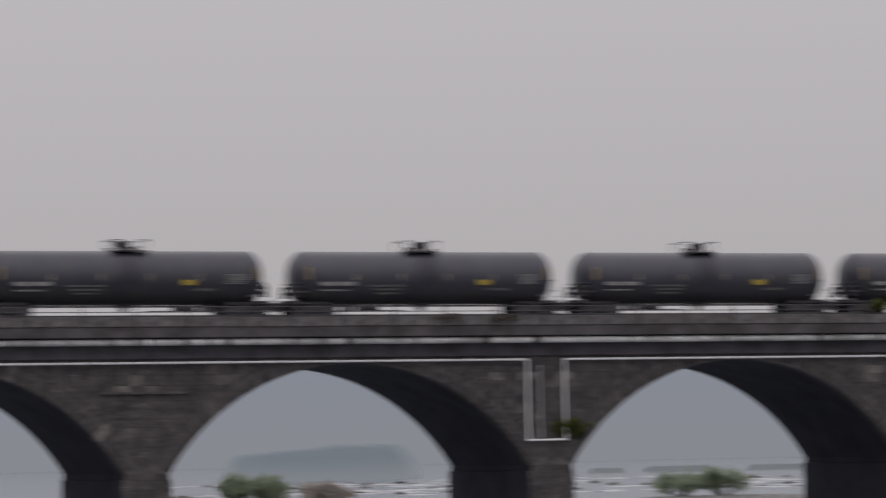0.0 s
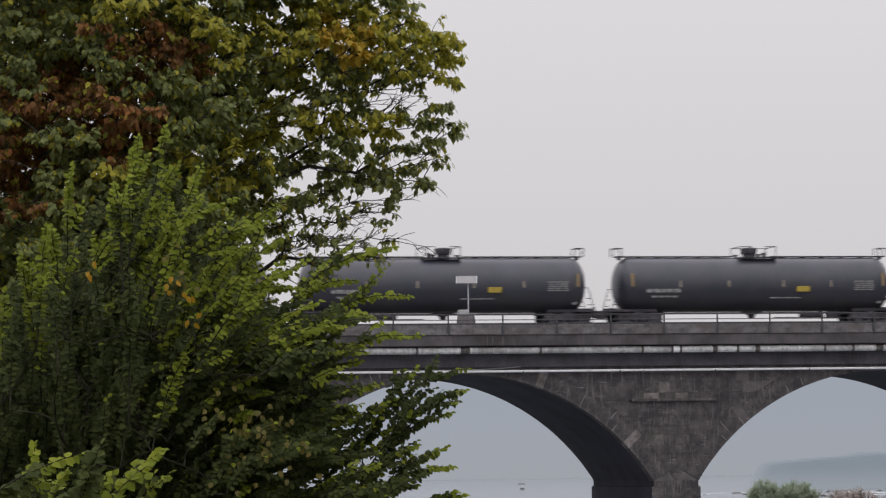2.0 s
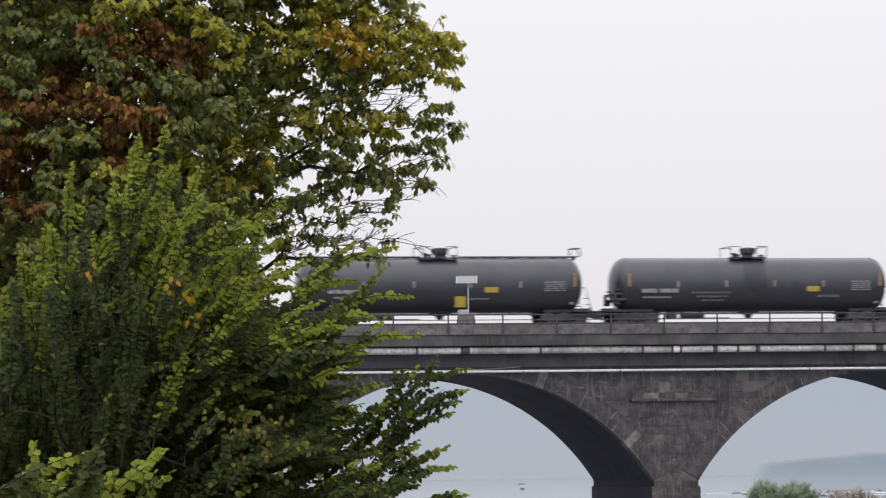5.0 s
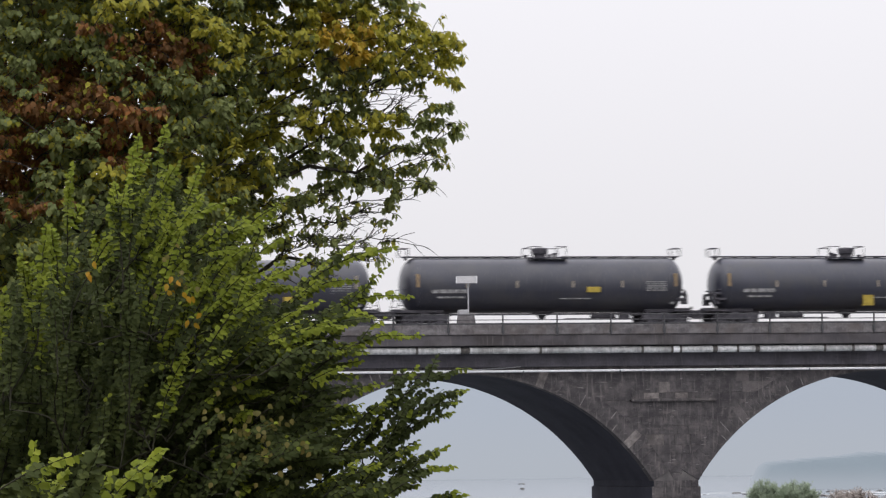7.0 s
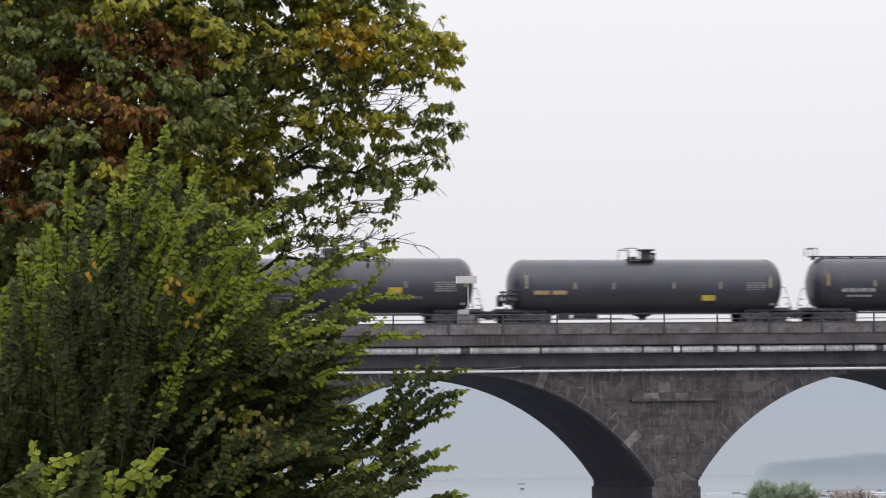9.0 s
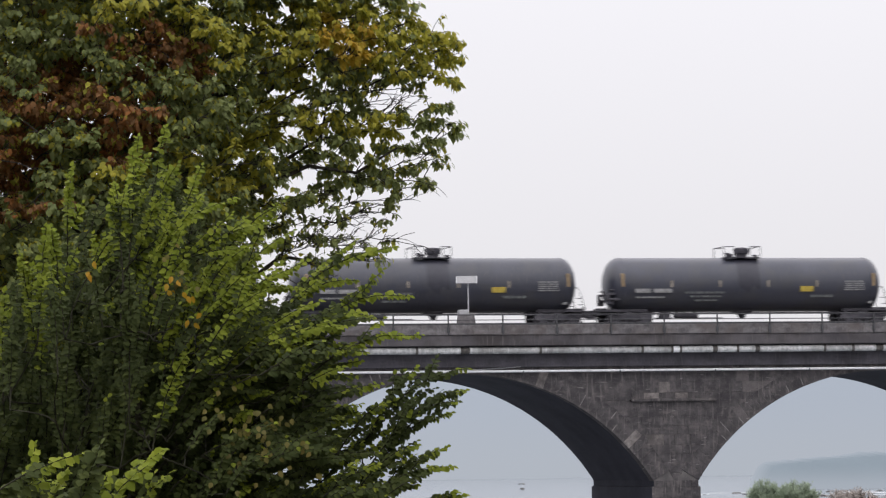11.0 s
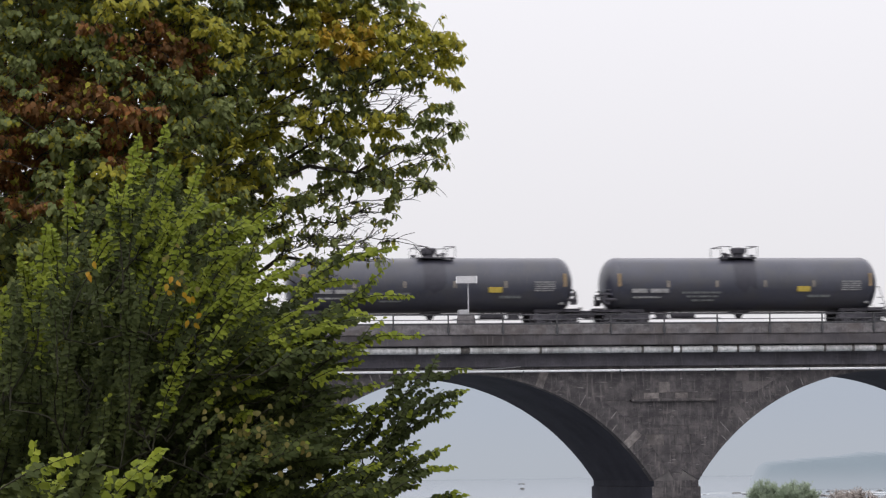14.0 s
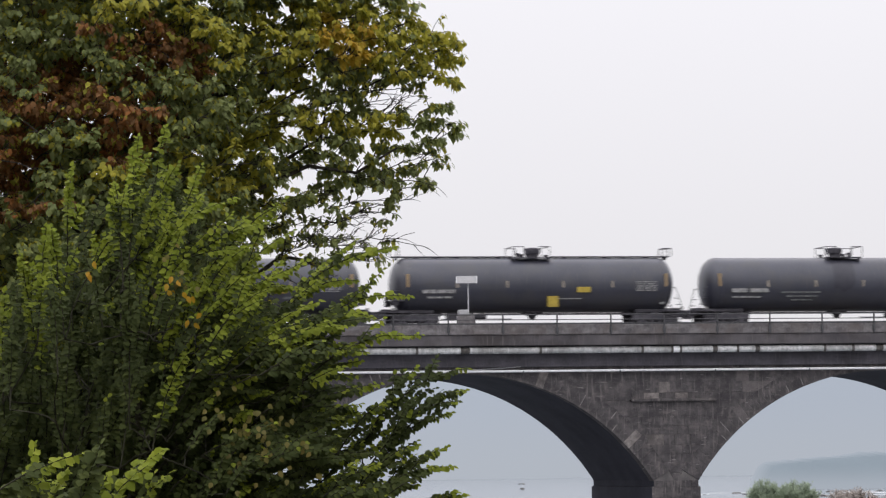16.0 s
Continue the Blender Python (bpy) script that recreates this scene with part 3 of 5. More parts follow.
part("conduit_run", elbow_rod([(X_LEFT, CON_Y, CON_Z), (LOOP_X, CON_Y, CON_Z)], CON_R), CONDUIT, conduit)
part("conduit_loop", elbow_rod([(LOOP_X, CON_Y, CON_Z), (LOOP_X, CON_Y, CON_Z - LOOP_H), (LOOP_X + LOOP_W, CON_Y, CON_Z - LOOP_H),
                                (LOOP_X + LOOP_W, CON_Y, CON_Z)], CON_R), CONDUIT, conduit)
part("conduit_run", elbow_rod([(LOOP_X + LOOP_W, CON_Y, CON_Z), (X_RIGHT, CON_Y, CON_Z)], CON_R), CONDUIT, conduit)
x = 45.2 - 27 * 5.35
clip_me = None
while x < X_RIGHT:
    if not LOOP_X - 0.1 < x < LOOP_X + LOOP_W + 0.1:
        if clip_me is None:
            c = part("bracket", boxed(-0.03, 0.03, CON_Y - 0.07, 0.05, CON_Z - 0.09, CON_Z + 0.02, bevel=0.006), STEEL, conduit)
            clip_me = c.data
        else:
            c = new("bracket", clip_me)
            c.parent = conduit
        c.location.x = x
    x += 5.35
part("downpipe", elbow_rod([(LOOP_X + 0.8, -0.2, CON_Z - 0.3), (LOOP_X + 0.8, -0.2, CON_Z - LOOP_H + 0.15)], 0.05), GREY_PANEL, conduit, "thin pale downpipe")
# ---------------------------------------------------------------- the train of tank cars
CAR = 17.718           # coupler to coupler
TANK_R, TANK_Z, TANK_HALF = 1.515, 2.47, 7.98


def truck(car, x):
    """A two-axle truck: side frames with springs, a bolster and two wheelsets."""
    frame_ob = part("truck", boxed(-0.22, 0.22, -0.92, 0.92, 0.62, 0.92, bevel=0.03), UNDER, car)
    frame_ob.location.x = x
    for s in (-1, 1):
        y = s * 1.0
        bm = boxed(-1.32, 1.32, y - 0.07, y + 0.07, 0.46, 0.84, bevel=0.06)
        box(bm, -0.42, 0.42, y - 0.09, y + 0.09, 0.26, 0.36, bevel=0.02)
        for a in (-1, 1):
            rod(bm, (a * 1.05, y, 0.64), (a * 0.4, y, 0.3), 0.075, None, 6)
            box(bm, a * 0.89 - 0.17, a * 0.89 + 0.17, y - 0.1, y + 0.1, 0.3, 0.62, bevel=0.03)
            rod(bm, (a * 0.22, y, 0.34), (a * 0.22, y, 0.64), 0.09, None, 8)
        part("side_frame", bm, UNDER, frame_ob)
    for a in (-0.89, 0.89):
        bm = bmesh.new()
        for s in (-1, 1):
            lathe(bm, [(s * 0.70, 0.1), (s * 0.70, 0.475), (s * 0.735, 0.457), (s * 0.82, 0.452), (s * 0.83, 0.38), (s * 0.80, 0.36), (s * 0.80, 0.16), (s * 0.86, 0.12), (s * 1.06, 0.1)], "Y", 24)
        rod(bm, (0, -0.85, 0), (0, 0.85, 0), 0.08, None, 8)
        w = part("wheelset", bm, UNDER, frame_ob)
        w.matrix_parent_inverse = pose(a, 0, 0.457)
    return frame_ob


def bars(bm, x0, x1, z, h, rng):
    """A row of plain lettering bars on the tank's near side."""
    x = x0
    while x < x1 - 0.05:
        w = min(rng.uniform(0.18, 0.5), x1 - x)
        dz = z - TANK_Z
        y = -math.sqrt(max(0.01, (TANK_R + 0.012) ** 2 - dz * dz))
        box(bm, x, x + w, y - 0.004, y + 0.03, z - h / 2, z + h / 2)
        x += w + 0.07
    return bm


def tank_car(walkway, placard, brake, tan, seed):
    """A tank car. brake: the end (-1 or 1) with the brake gear, on whose side the valves stand too."""
    rng = random.Random(seed)
    label = "black tank car with a top walkway and hoops" if walkway else "black railway tank car with a small top platform"
    if placard:
        label = "black tank car with a top walkway and a yellow placard"
    if tan:
        label = "black tank car with faded tan lettering on its side"
    car = thing("tank_car", pose(0, TRACK_Y, RAIL_TOP), label, "railway car", group="tank cars of the train")
    # the tan lettered car is a little lower and shorter than the rest
    mid = TANK_Z - (0.09 if tan else 0.0)
    marks = mid - 0.17
    tail = 7.68 if tan else TANK_HALF
    # the tank with dished heads
    prof = []
    for i in range(9):
        a = math.pi / 2 * i / 8
        prof.append((-TANK_HALF + 0.8 * (1 - math.cos(a)), max(0.002, TANK_R * math.sin(a) ** 0.85)))
    body = [(u + TANK_HALF - tail, r) for u, r in prof] + [(-6.7, TANK_R), (6.9, TANK_R)]
    body += [(-u, r) for u, r in prof[::-1]]
    bm = lathe(bmesh.new(), body, "X", 48)
    bmesh.ops.translate(bm, verts=bm.verts, vec=(0, 0, mid))
    part("tank", bm, TANK, car, smooth=True)
    # the dark spill that has run down from the manway
    if not walkway and not tan:
        bm = bmesh.new()
        cols = []
        for i in range(9):
            x = -0.62 + 0.155 * i
            low = -0.5 + 0.55 * noise.noise((x * 2.3, seed, 0)) + 0.35 * abs(i - 4) / 4
            col = []
            for k in range(21):
                a = math.radians(80) + (math.pi + math.asin(max(-0.9, min(0.9, low / TANK_R))) * -1 - math.radians(80)) * k / 20
                col.append(bm.verts.new((x, (TANK_R + 0.02) * math.cos(a), mid + (TANK_R + 0.02) * math.sin(a))))
            cols.append(col)
        for p, q in zip(cols, cols[1:]):
            for k in range(20):
                bm.faces.new((p[k], q[k], q[k + 1], p[k + 1]))
        part("spill_stain", bm, SPILL, car, "dull dark spill below the manway", smooth=True)
    # seams where the heads meet the shell
    for x in (0.83 - tail, 7.1):
        bm = lathe(bmesh.new(), [(x, TANK_R - 0.01), (x, TANK_R + 0.012), (x + 0.05, TANK_R + 0.012), (x + 0.05, TANK_R - 0.01)], "X", 40)
        bmesh.ops.translate(bm, verts=bm.verts, vec=(0, 0, mid))
        part("head_seam", bm, TANK, car)
    top = mid + TANK_R - 0.065
    # manway dome with its cover and valves
    lid, deck = (0.46, 1.1) if walkway else (0.45, 1.02)
    if tan:
        # a narrow neck under a wide flat cover
        shape = [(top - 0.12, 0.3), (top + 0.54, 0.3), (top + 0.56, 0.52), (top + 0.62, 0.52), (top + 0.64, 0.01)]
    else:
        shape = [(top - 0.12, 0.72 * lid), (top + 0.24, 0.72 * lid), (top + 0.3, 0.9 * lid), (top + 0.54, lid), (top + 0.6, 0.9 * lid), (top + 0.64, 0.36 * lid), (top + 0.65, 0.01)]
    bm = lathe(bmesh.new(), shape, "Z", 20)
    middle = 0.26 if tan else 0.06 if walkway else 0.04
    shift = 0.0 if tan else 0.2 * brake
    bmesh.ops.translate(bm, verts=bm.verts, vec=(-middle * brake, 0, 0))
    part("manway", bm, UNDER, car)
    for x, y, h in ((-0.66, 0.1, 0.14), (-0.42, -0.05, 0.14), (0.72, 0.05, 0.36)) if tan else ((brake * 0.52, 0.1, 0.2), (brake * 0.78, -0.05, 0.26), (brake * -0.86, 0.05, 0.16)):
        bm = rod(bmesh.new(), (x, y, top - 0.05), (x, y, top + h), 0.1, None, 10)
        rod(bm, (x, y, top + h), (x, y, top + h + 0.08), 0.14, None, 10)
        part("valve", bm, UNDER, car)
    low, far_end = shift - deck, shift + (0.5 if tan else deck)
    bm = boxed(low, far_end, -0.95, -0.45, top + 0.02, top + 0.06, bevel=0.01)
    box(bm, low, far_end, 0.45, 0.95, top + 0.02, top + 0.06, bevel=0.01)
    box(bm, low, low + 0.07, -0.95, 0.95, top - 0.02, top + 0.06)
    box(bm, far_end - 0.07, far_end, -0.95, 0.95, top - 0.02, top + 0.06)
    for a in (low + 0.12, far_end - 0.12):
        for s in (-0.8, 0.8):
            box(bm, a - 0.04, a + 0.04, s - 0.04, s + 0.04, top - 0.3, top + 0.03)
    part("platform", bm, UNDER, car)
    high = top + 0.64
    wide = 1.06 if not walkway else 1.02
    for a in (-1,) if tan else (-1, 1):
        outer, inner = shift + a * wide, shift + a * (wide - 0.6)
        pairs = [((outer, -0.93, high), (outer, 0.93, high))]
        for s in (-0.93, 0.93):
            pairs += [((outer, s, top + 0.04), (outer, s, high)), ((outer, s, high), (inner, s, high)), ((inner, s, high), (inner, s, top + 0.04))]
        part("guard_rail", rods(pairs, 0.021), UNDER, car)
    if walkway:
        for s in (-1, 1):
            bm = boxed(min(s * 1.1, s * 7.9), max(s * 1.1, s * 7.9), -0.34, 0.34, top + 0.1, top + 0.15, bevel=0.01)
            for i in range(6):
                x = s * (1.9 + i * 1.15)
                box(bm, x - 0.03, x + 0.03, -0.3, 0.3, top - 0.05, top + 0.1)
            part("walkway", bm, UNDER, car)
            x = s * 7.75
            for y in (-0.34, 0.34):
                pairs = [((x - 0.3, y, top + 0.12), (x - 0.3, y, top + 0.58)), ((x - 0.3, y, top + 0.58), (x + 0.22, y, top + 0.58)), ((x + 0.22, y, top + 0.58), (x + 0.22, y, top + 0.12))]
                part("end_hoop", rods(pairs, 0.024), UNDER, car)
    # bottom outlet and its skid, saddles and stub sills
    bm = lathe(bmesh.new(), [(mid - TANK_R + 0.1, 0.7), (mid - TANK_R - 0.06, 0.55), (mid - TANK_R - 0.16, 0.24), (mid - TANK_R - 0.34, 0.16)], "Z", 14)
    part("bottom_outlet", bm, UNDER, car)
    for s in (-1, 1):
        bm = boxed(min(s * 5.2, s * 8.5), max(s * 5.2, s * 8.5), -0.3, 0.3, 0.78, 1.18, bevel=0.02)
        box(bm, s * 6.8 - 1.1, s * 6.8 + 1.1, -0.75, 0.75, 0.9, 1.12, bevel=0.05)
        box(bm, min(s * 7.3, s * 8.35), max(s * 7.3, s * 8.35), -1.4, 1.4, 0.94, 1.0, bevel=0.01)
        part("stub_sill", bm, UNDER, car)
        bm = boxed(min(s * 8.4, s * 8.72), max(s * 8.4, s * 8.72), -0.16, 0.16, 0.68, 0.98, bevel=0.03)
        box(bm, min(s * 8.62, s * 8.86), max(s * 8.62, s * 8.86), -0.24 + 0.06 * s, 0.24 + 0.06 * s, 0.64, 1.06, bevel=0.05)
        rod(bm, (s * 8.45, -0.9, 1.0), (s * 8.62, 0.0, 1.06), 0.03, None, 6)
        # the air hose hangs in a bow
        hose = [(s * 8.4, -0.35, 0.92), (s * 8.52, -0.36, 0.74), (s * 8.68, -0.33, 0.62), (s * 8.85, -0.3, 0.6)]
        for a, b in zip(hose, hose[1:]):
            rod(bm, a, b, 0.04, None, 6)
        part("coupler", bm, UNDER, car)
        truck(car, s * 6.8)
        # at the brake end a small platform with chunky brake gear, at the other a sloping handrail
        for y in (-0.95, 0.95):
            if s == brake:
                bm = boxed(min(s * 7.4, s * 8.06), max(s * 7.4, s * 8.06), y - 0.25, y + 0.25, 1.56, 1.7, bevel=0.03)
                for x0, x1, z0, z1 in ((7.75, 8.08, 1.36, 1.57), (7.4, 8.05, 1.88, 2.0), (7.94, 8.07, 1.69, 1.9), (7.5, 7.62, 1.69, 1.9), (7.4, 7.92, 2.12, 2.19)):
                    box(bm, min(s * x0, s * x1), max(s * x0, s * x1), y - 0.16, y + 0.16, z0, z1, bevel=0.02)
                part("brake_platform", bm, UNDER, car)
            else:
                pairs = [((s * 7.75, y, 2.3), (s * 8.02, y, 2.28)), ((s * 8.02, y, 2.28), (s * 8.4, y, 1.02)), ((s * 7.9, y, 1.7), (s * 8.2, y, 1.7)), ((s * 8.0, y, 1.35), (s * 8.3, y, 1.35))]
                part("end_handrail", rods(pairs, 0.02), UNDER, car)
            y *= 1.48
            pairs = [((s * 7.6, y, 1.0), (s * 7.6, y, 0.35)), ((s * 8.1, y, 1.0), (s * 8.1, y, 0.35)), ((s * 7.58, y, 0.38), (s * 8.12, y, 0.38)), ((s * 7.58, y, 0.7), (s * 8.12, y, 0.7))]
            part("step_ladder", rods(pairs, 0.02), UNDER, car)
        part("sill_marker", boxed(s * 8.16 - 0.09, s * 8.16 + 0.09, -1.49, -1.455, 1.05, 1.2, bevel=0.01), WHITE_MARK, car, "small white marker on the end sill")
        # tall yellow strip near the end of the side
        reach_x = 7.0 if tan else 7.3
        for y_side in (-1, 1):
            z0, z1 = marks + 0.02, marks + 0.74
            y = y_side * (TANK_R + 0.02)
            bm = boxed(s * reach_x - 0.075, s * reach_x + 0.075, min(y, y - y_side * 0.2), max(y, y - y_side * 0.2), z0, z1, bevel=0.01)
            part("edge_strip", bm, PALE_MARK if tan else AMBER, car, "pale weathered strip" if tan else "faded yellow reflective strip")
    # hand brake wheel on one end
    b = brake
    bm = lathe(bmesh.new(), [(b * 8.1, 0.2), (b * 8.1, 0.26), (b * 8.15, 0.26), (b * 8.15, 0.2), (b * 8.1, 0.2)], "X", 16)
    rod(bm, (b * 8.12, -0.25, 0), (b * 8.12, 0.25, 0), 0.02)
    rod(bm, (b * 8.12, 0, -0.25), (b * 8.12, 0, 0.25), 0.02)
    rod(bm, (b * 7.6, 0, 0), (b * 8.15, 0, 0), 0.05)
    bmesh.ops.translate(bm, verts=bm.verts, vec=(0, -0.45, 1.9))
    part("brake_wheel", bm, UNDER, car)
    # small markers along the side, on both sides
    for x in (-4.25, -2.05, 1.4, 4.1) if tan else (-4.55, -1.75, 1.42, 4.22) if walkway else (-4.5, -1.7, 1.1, 3.95):
        for y_side in (-1, 1):
            y = y_side * (TANK_R + 0.014)
            part("marker", boxed(x - 0.06, x + 0.06, min(y, y - y_side * 0.12), max(y, y - y_side * 0.12), marks - 0.02, marks + 0.34), PALE_MARK, car, "small pale reflective marker")
    y = -(TANK_R + 0.012)
    if walkway:
        bm = bars(bmesh.new(), -6.5, -4.55, marks - 0.2, 0.22, rng)
        bars(bm, -6.2, -4.7, marks - 0.52, 0.12, rng)
    else:
        bm = boxed(-6.6, -5.72, y - 0.004, y + 0.05, marks - 0.32, marks - 0.1)
        box(bm, -5.55, -4.72 if tan else -4.5, y - 0.004, y + 0.05, marks - 0.32, marks - 0.1)
        if not tan:
            bars(bm, -6.5, -4.9, marks - 0.56, 0.11, rng)
    part("lettering", bm, AMBER if tan else WHITE_MARK, car, "tan stencilled lettering as plain bars" if tan else "white stencilled lettering as plain bars")
    bm = bmesh.new()
    for i in range(5):
        bars(bm, 5.6, 6.75, marks + 0.28 - 0.115 * i, 0.065, rng)
    part("data_block", bm, WHITE_MARK, car, "small pale block of stencilled data")["kind"] = "stuff"
    if walkway:
        bm = bars(bmesh.new(), 0.7, 2.6, marks - 0.62, 0.06, rng)
        part("lettering", bm, WHITE_MARK, car, "thin pale stencilled line")
    ahead, drop = (3.0, 0.4) if tan else (2.2, 0.0) if walkway else (2.98, 0.0)
    part("warning_panel", boxed(ahead, ahead + 0.76, y - 0.01, y + 0.14, marks - 0.29 - drop, marks + 0.01 - drop, bevel=0.01), YELLOW, car, "yellow warning panel")
    if placard:
        bm = boxed(0.54, 1.16, -1.4, -1.375, mid - 1.25, mid - 0.65, bevel=0.008)
        for x in (0.62, 1.08):
            box(bm, x - 0.02, x + 0.02, -1.38, -1.05, mid - 0.8, mid - 0.76)
            box(bm, x - 0.02, x + 0.02, -1.38, -0.85, mid - 1.2, mid - 1.16)
        part("placard", bm, YELLOW, car, "square yellow placard")
    dz = -1.02
    y = -math.sqrt(TANK_R ** 2 - dz * dz)
    part("corner_marker", boxed(7.05, 7.32, y - 0.03, y + 0.1, mid + dz - 0.1, mid + dz + 0.12, bevel=0.02), WHITE_MARK, car, "small white marker low on the shell")
    if not walkway and not tan:
        bm = bmesh.new()
        for row in range(3):
            bars(bm, -3.7 + 0.3 * row, -1.4 - 0.2 * row, marks - 0.32 - 0.2 * row, rng.uniform(0.1, 0.17), rng)
        part("faded_marking", bm, FADED, car, "faded grey painted marking")
        bm = bars(bmesh.new(), 3.6, 4.9, marks - 0.5, 0.2, rng)
        part("faded_marking", bm, FADED, car, "faded grey painted marking")
    # brake gear under the tank
    bm = boxed(min(b * 4.3, b * 4.95), max(b * 4.3, b * 4.95), -0.55, -0.2, 0.55, 0.96, bevel=0.04)
    rod(bm, (b * 2.7, -0.4, 0.74), (b * 4.1, -0.4, 0.74), 0.11, None, 10)
    rod(bm, (-5.2, -0.3, 0.9), (5.2, -0.3, 0.9), 0.03, None, 6)
    rod(bm, (b * 1.2, -0.35, 0.62), (b * 5.2, -0.35, 0.62), 0.022, None, 6)
    for x in (2.9, 3.5, 3.95, 4.6):
        box(bm, b * x - 0.04, b * x + 0.04, -0.45, -0.3, 0.6, 1.2)
    part("brake_gear", bm, UNDER, car)
    return car


# order along the train: car number to its kind
WITH_WALKWAY, WITH_PLACARD, WITH_TAN = (4, 3, 0), (1, -6), (-1,)
BRAKE_AHEAD = (5, 4, 0, -5, -7)
first_of = {}
train = {}
for i in range(-8, 10):
    key = (i in WITH_WALKWAY or i in WITH_PLACARD, i in WITH_PLACARD, 1 if i in BRAKE_AHEAD else -1, i in WITH_TAN)
    if key not in first_of:
        train[i] = first_of[key] = tank_car(*key, 40 + i)
    else:
        train[i] = copy_thing(first_of[key], pose(0, TRACK_Y, RAIL_TOP))

# where the joint behind car 0 is at 7 s, and the train's speed
JOINT_X, SPEED = 38.95, 11.75


def motions():
    steps = [2.0 * i for i in range(9)]
    for i, car in train.items():
        rows = [(t, pose(JOINT_X + SPEED * (t - 7) + CAR * (i + 0.5), TRACK_Y, RAIL_TOP)) for t in steps]
        walk(car, rows)
    # one turning wheelset leads; all others roll alike
    wheels = [o for car in train.values() for o in car.children_recursive if o.name.startswith("wheelset")]
    speed = math.degrees(SPEED / 0.457)
    step = 1 / 20
    walk(wheels[0], [(i * step, pose(0, 0, 0, 0, (speed * i * step) % 360, 0)) for i in range(321)])
    roll = wheels[0].animation_data
    for w in wheels[1:]:
        w.rotation_mode = "QUATERNION"
        w.animation_data_create()
        w.animation_data.action = roll.action
        w.animation_data.action_slot = roll.action_slot
# ---------------------------------------------------------------- trees
class Growth:
    """Collects the tubes of the wood and the leaves of one tree."""

    def __init__(self, seed):
        self.rng = random.Random(seed)
        self.v, self.f = [], []
        self.leaf = {}

    def tube(self, pts, r0, r1, sides):
        n = len(pts)
        base = len(self.v)
        for i, p in enumerate(pts):
            way = (pts[min(i + 1, n - 1)] - pts[max(i - 1, 0)]).normalized()
            a = way.orthogonal().normalized()
            b = way.cross(a)
            r = r0 + (r1 - r0) * i / (n - 1)
            for k in range(sides):
                t = 2 * math.pi * k / sides
                self.v.append(p + (a * math.cos(t) + b * math.sin(t)) * r)
        for i in range(n - 1):
            for k in range(sides):
                q = base + i * sides
                self.f.append((q + k, q + (k + 1) % sides, q + sides + (k + 1) % sides, q + sides + k))

    def bough(self, a, b, sag, wander, n):
        """A bowed path from a to b."""
        L = (b - a).length
        g = self.rng.gauss
        pts = []
        mid = Vector((g(0, 1), g(0, 1), g(0, 1))) * wander * L
        for i in range(n + 1):
            t = i / n
            p = a.lerp(b, t) + mid * math.sin(math.pi * t) + Vector((0, 0, sag * L * math.sin(math.pi * t)))
            if 0 < i < n:
                p += Vector((g(0, 1), g(0, 1), g(0, 1))) * 0.015 * L
            pts.append(p)
        return pts

    def add_leaf(self, mat, p, d, nrm, size, wide):
        self.leaf.setdefault(mat, []).append((p.x, p.y, p.z, d.x, d.y, d.z, nrm.x, nrm.y, nrm.z, size, wide))

    def wood(self, name, mat, parent):
        me = bpy.data.meshes.new(name)
        me.from_pydata(self.v, [], self.f)
        me.materials.append(mat)
        me.shade_smooth()
        ob = new(name, me)
        ob.parent = parent
        return ob

    def crown(self, mats, parent, name="crown", outline=None):
        """All leaves as one mesh: each leaf is a small fan, folded along its rib and drooping at its tip."""
        outline = outline or OVAL_LEAF
        rim = len(outline)
        verts, faces, slots = [], [], []
        total = 0
        for s, m in enumerate(mats):
            if m not in self.leaf:
                continue
            A = np.array(self.leaf[m])
            p, d, nn = A[:, 0:3], A[:, 3:6], A[:, 6:9]
            L, W = A[:, 9:10], A[:, 10:11]
            d = d / np.linalg.norm(d, axis=1, keepdims=True)
            side = np.cross(d, nn)
            side /= np.linalg.norm(side, axis=1, keepdims=True) + 1e-9
            up = np.cross(side, d)
            lobes = [p + d * L * along + side * W * out + up * L * (0.16 * abs(out) - 0.16 * along * along) for along, out in outline]
            lobes.append(p + d * L * 0.45 - up * L * 0.03)
            n = len(A)
            verts.append(np.stack(lobes, 1).reshape(-1, 3))
            base = total + np.arange(n)[:, None] * (rim + 1)
            tri = np.array([[i, (i + 1) % rim, rim] for i in range(rim)])
            faces.append((base[:, None, :] + tri[None]).reshape(-1, 3))
            slots.append(np.full(n * rim, s))
            total += n * (rim + 1)
        V, F, S = np.concatenate(verts), np.concatenate(faces), np.concatenate(slots)
        me = bpy.data.meshes.new(name)
        me.vertices.add(len(V))
        me.vertices.foreach_set("co", V.astype(np.float32).ravel())
        me.loops.add(F.size)
        me.loops.foreach_set("vertex_index", F.astype(np.int32).ravel())
        me.polygons.add(len(F))
        me.polygons.foreach_set("loop_start", np.arange(0, F.size, 3, dtype=np.int32))
        me.polygons.foreach_set("material_index", S.astype(np.int32))
        for m in mats:
            me.materials.append(m)
        me.update(calc_edges=True)
        me.validate()
        ob = new(name, me)
        ob.parent = parent
        ob["kind"] = "stuff"
        return ob


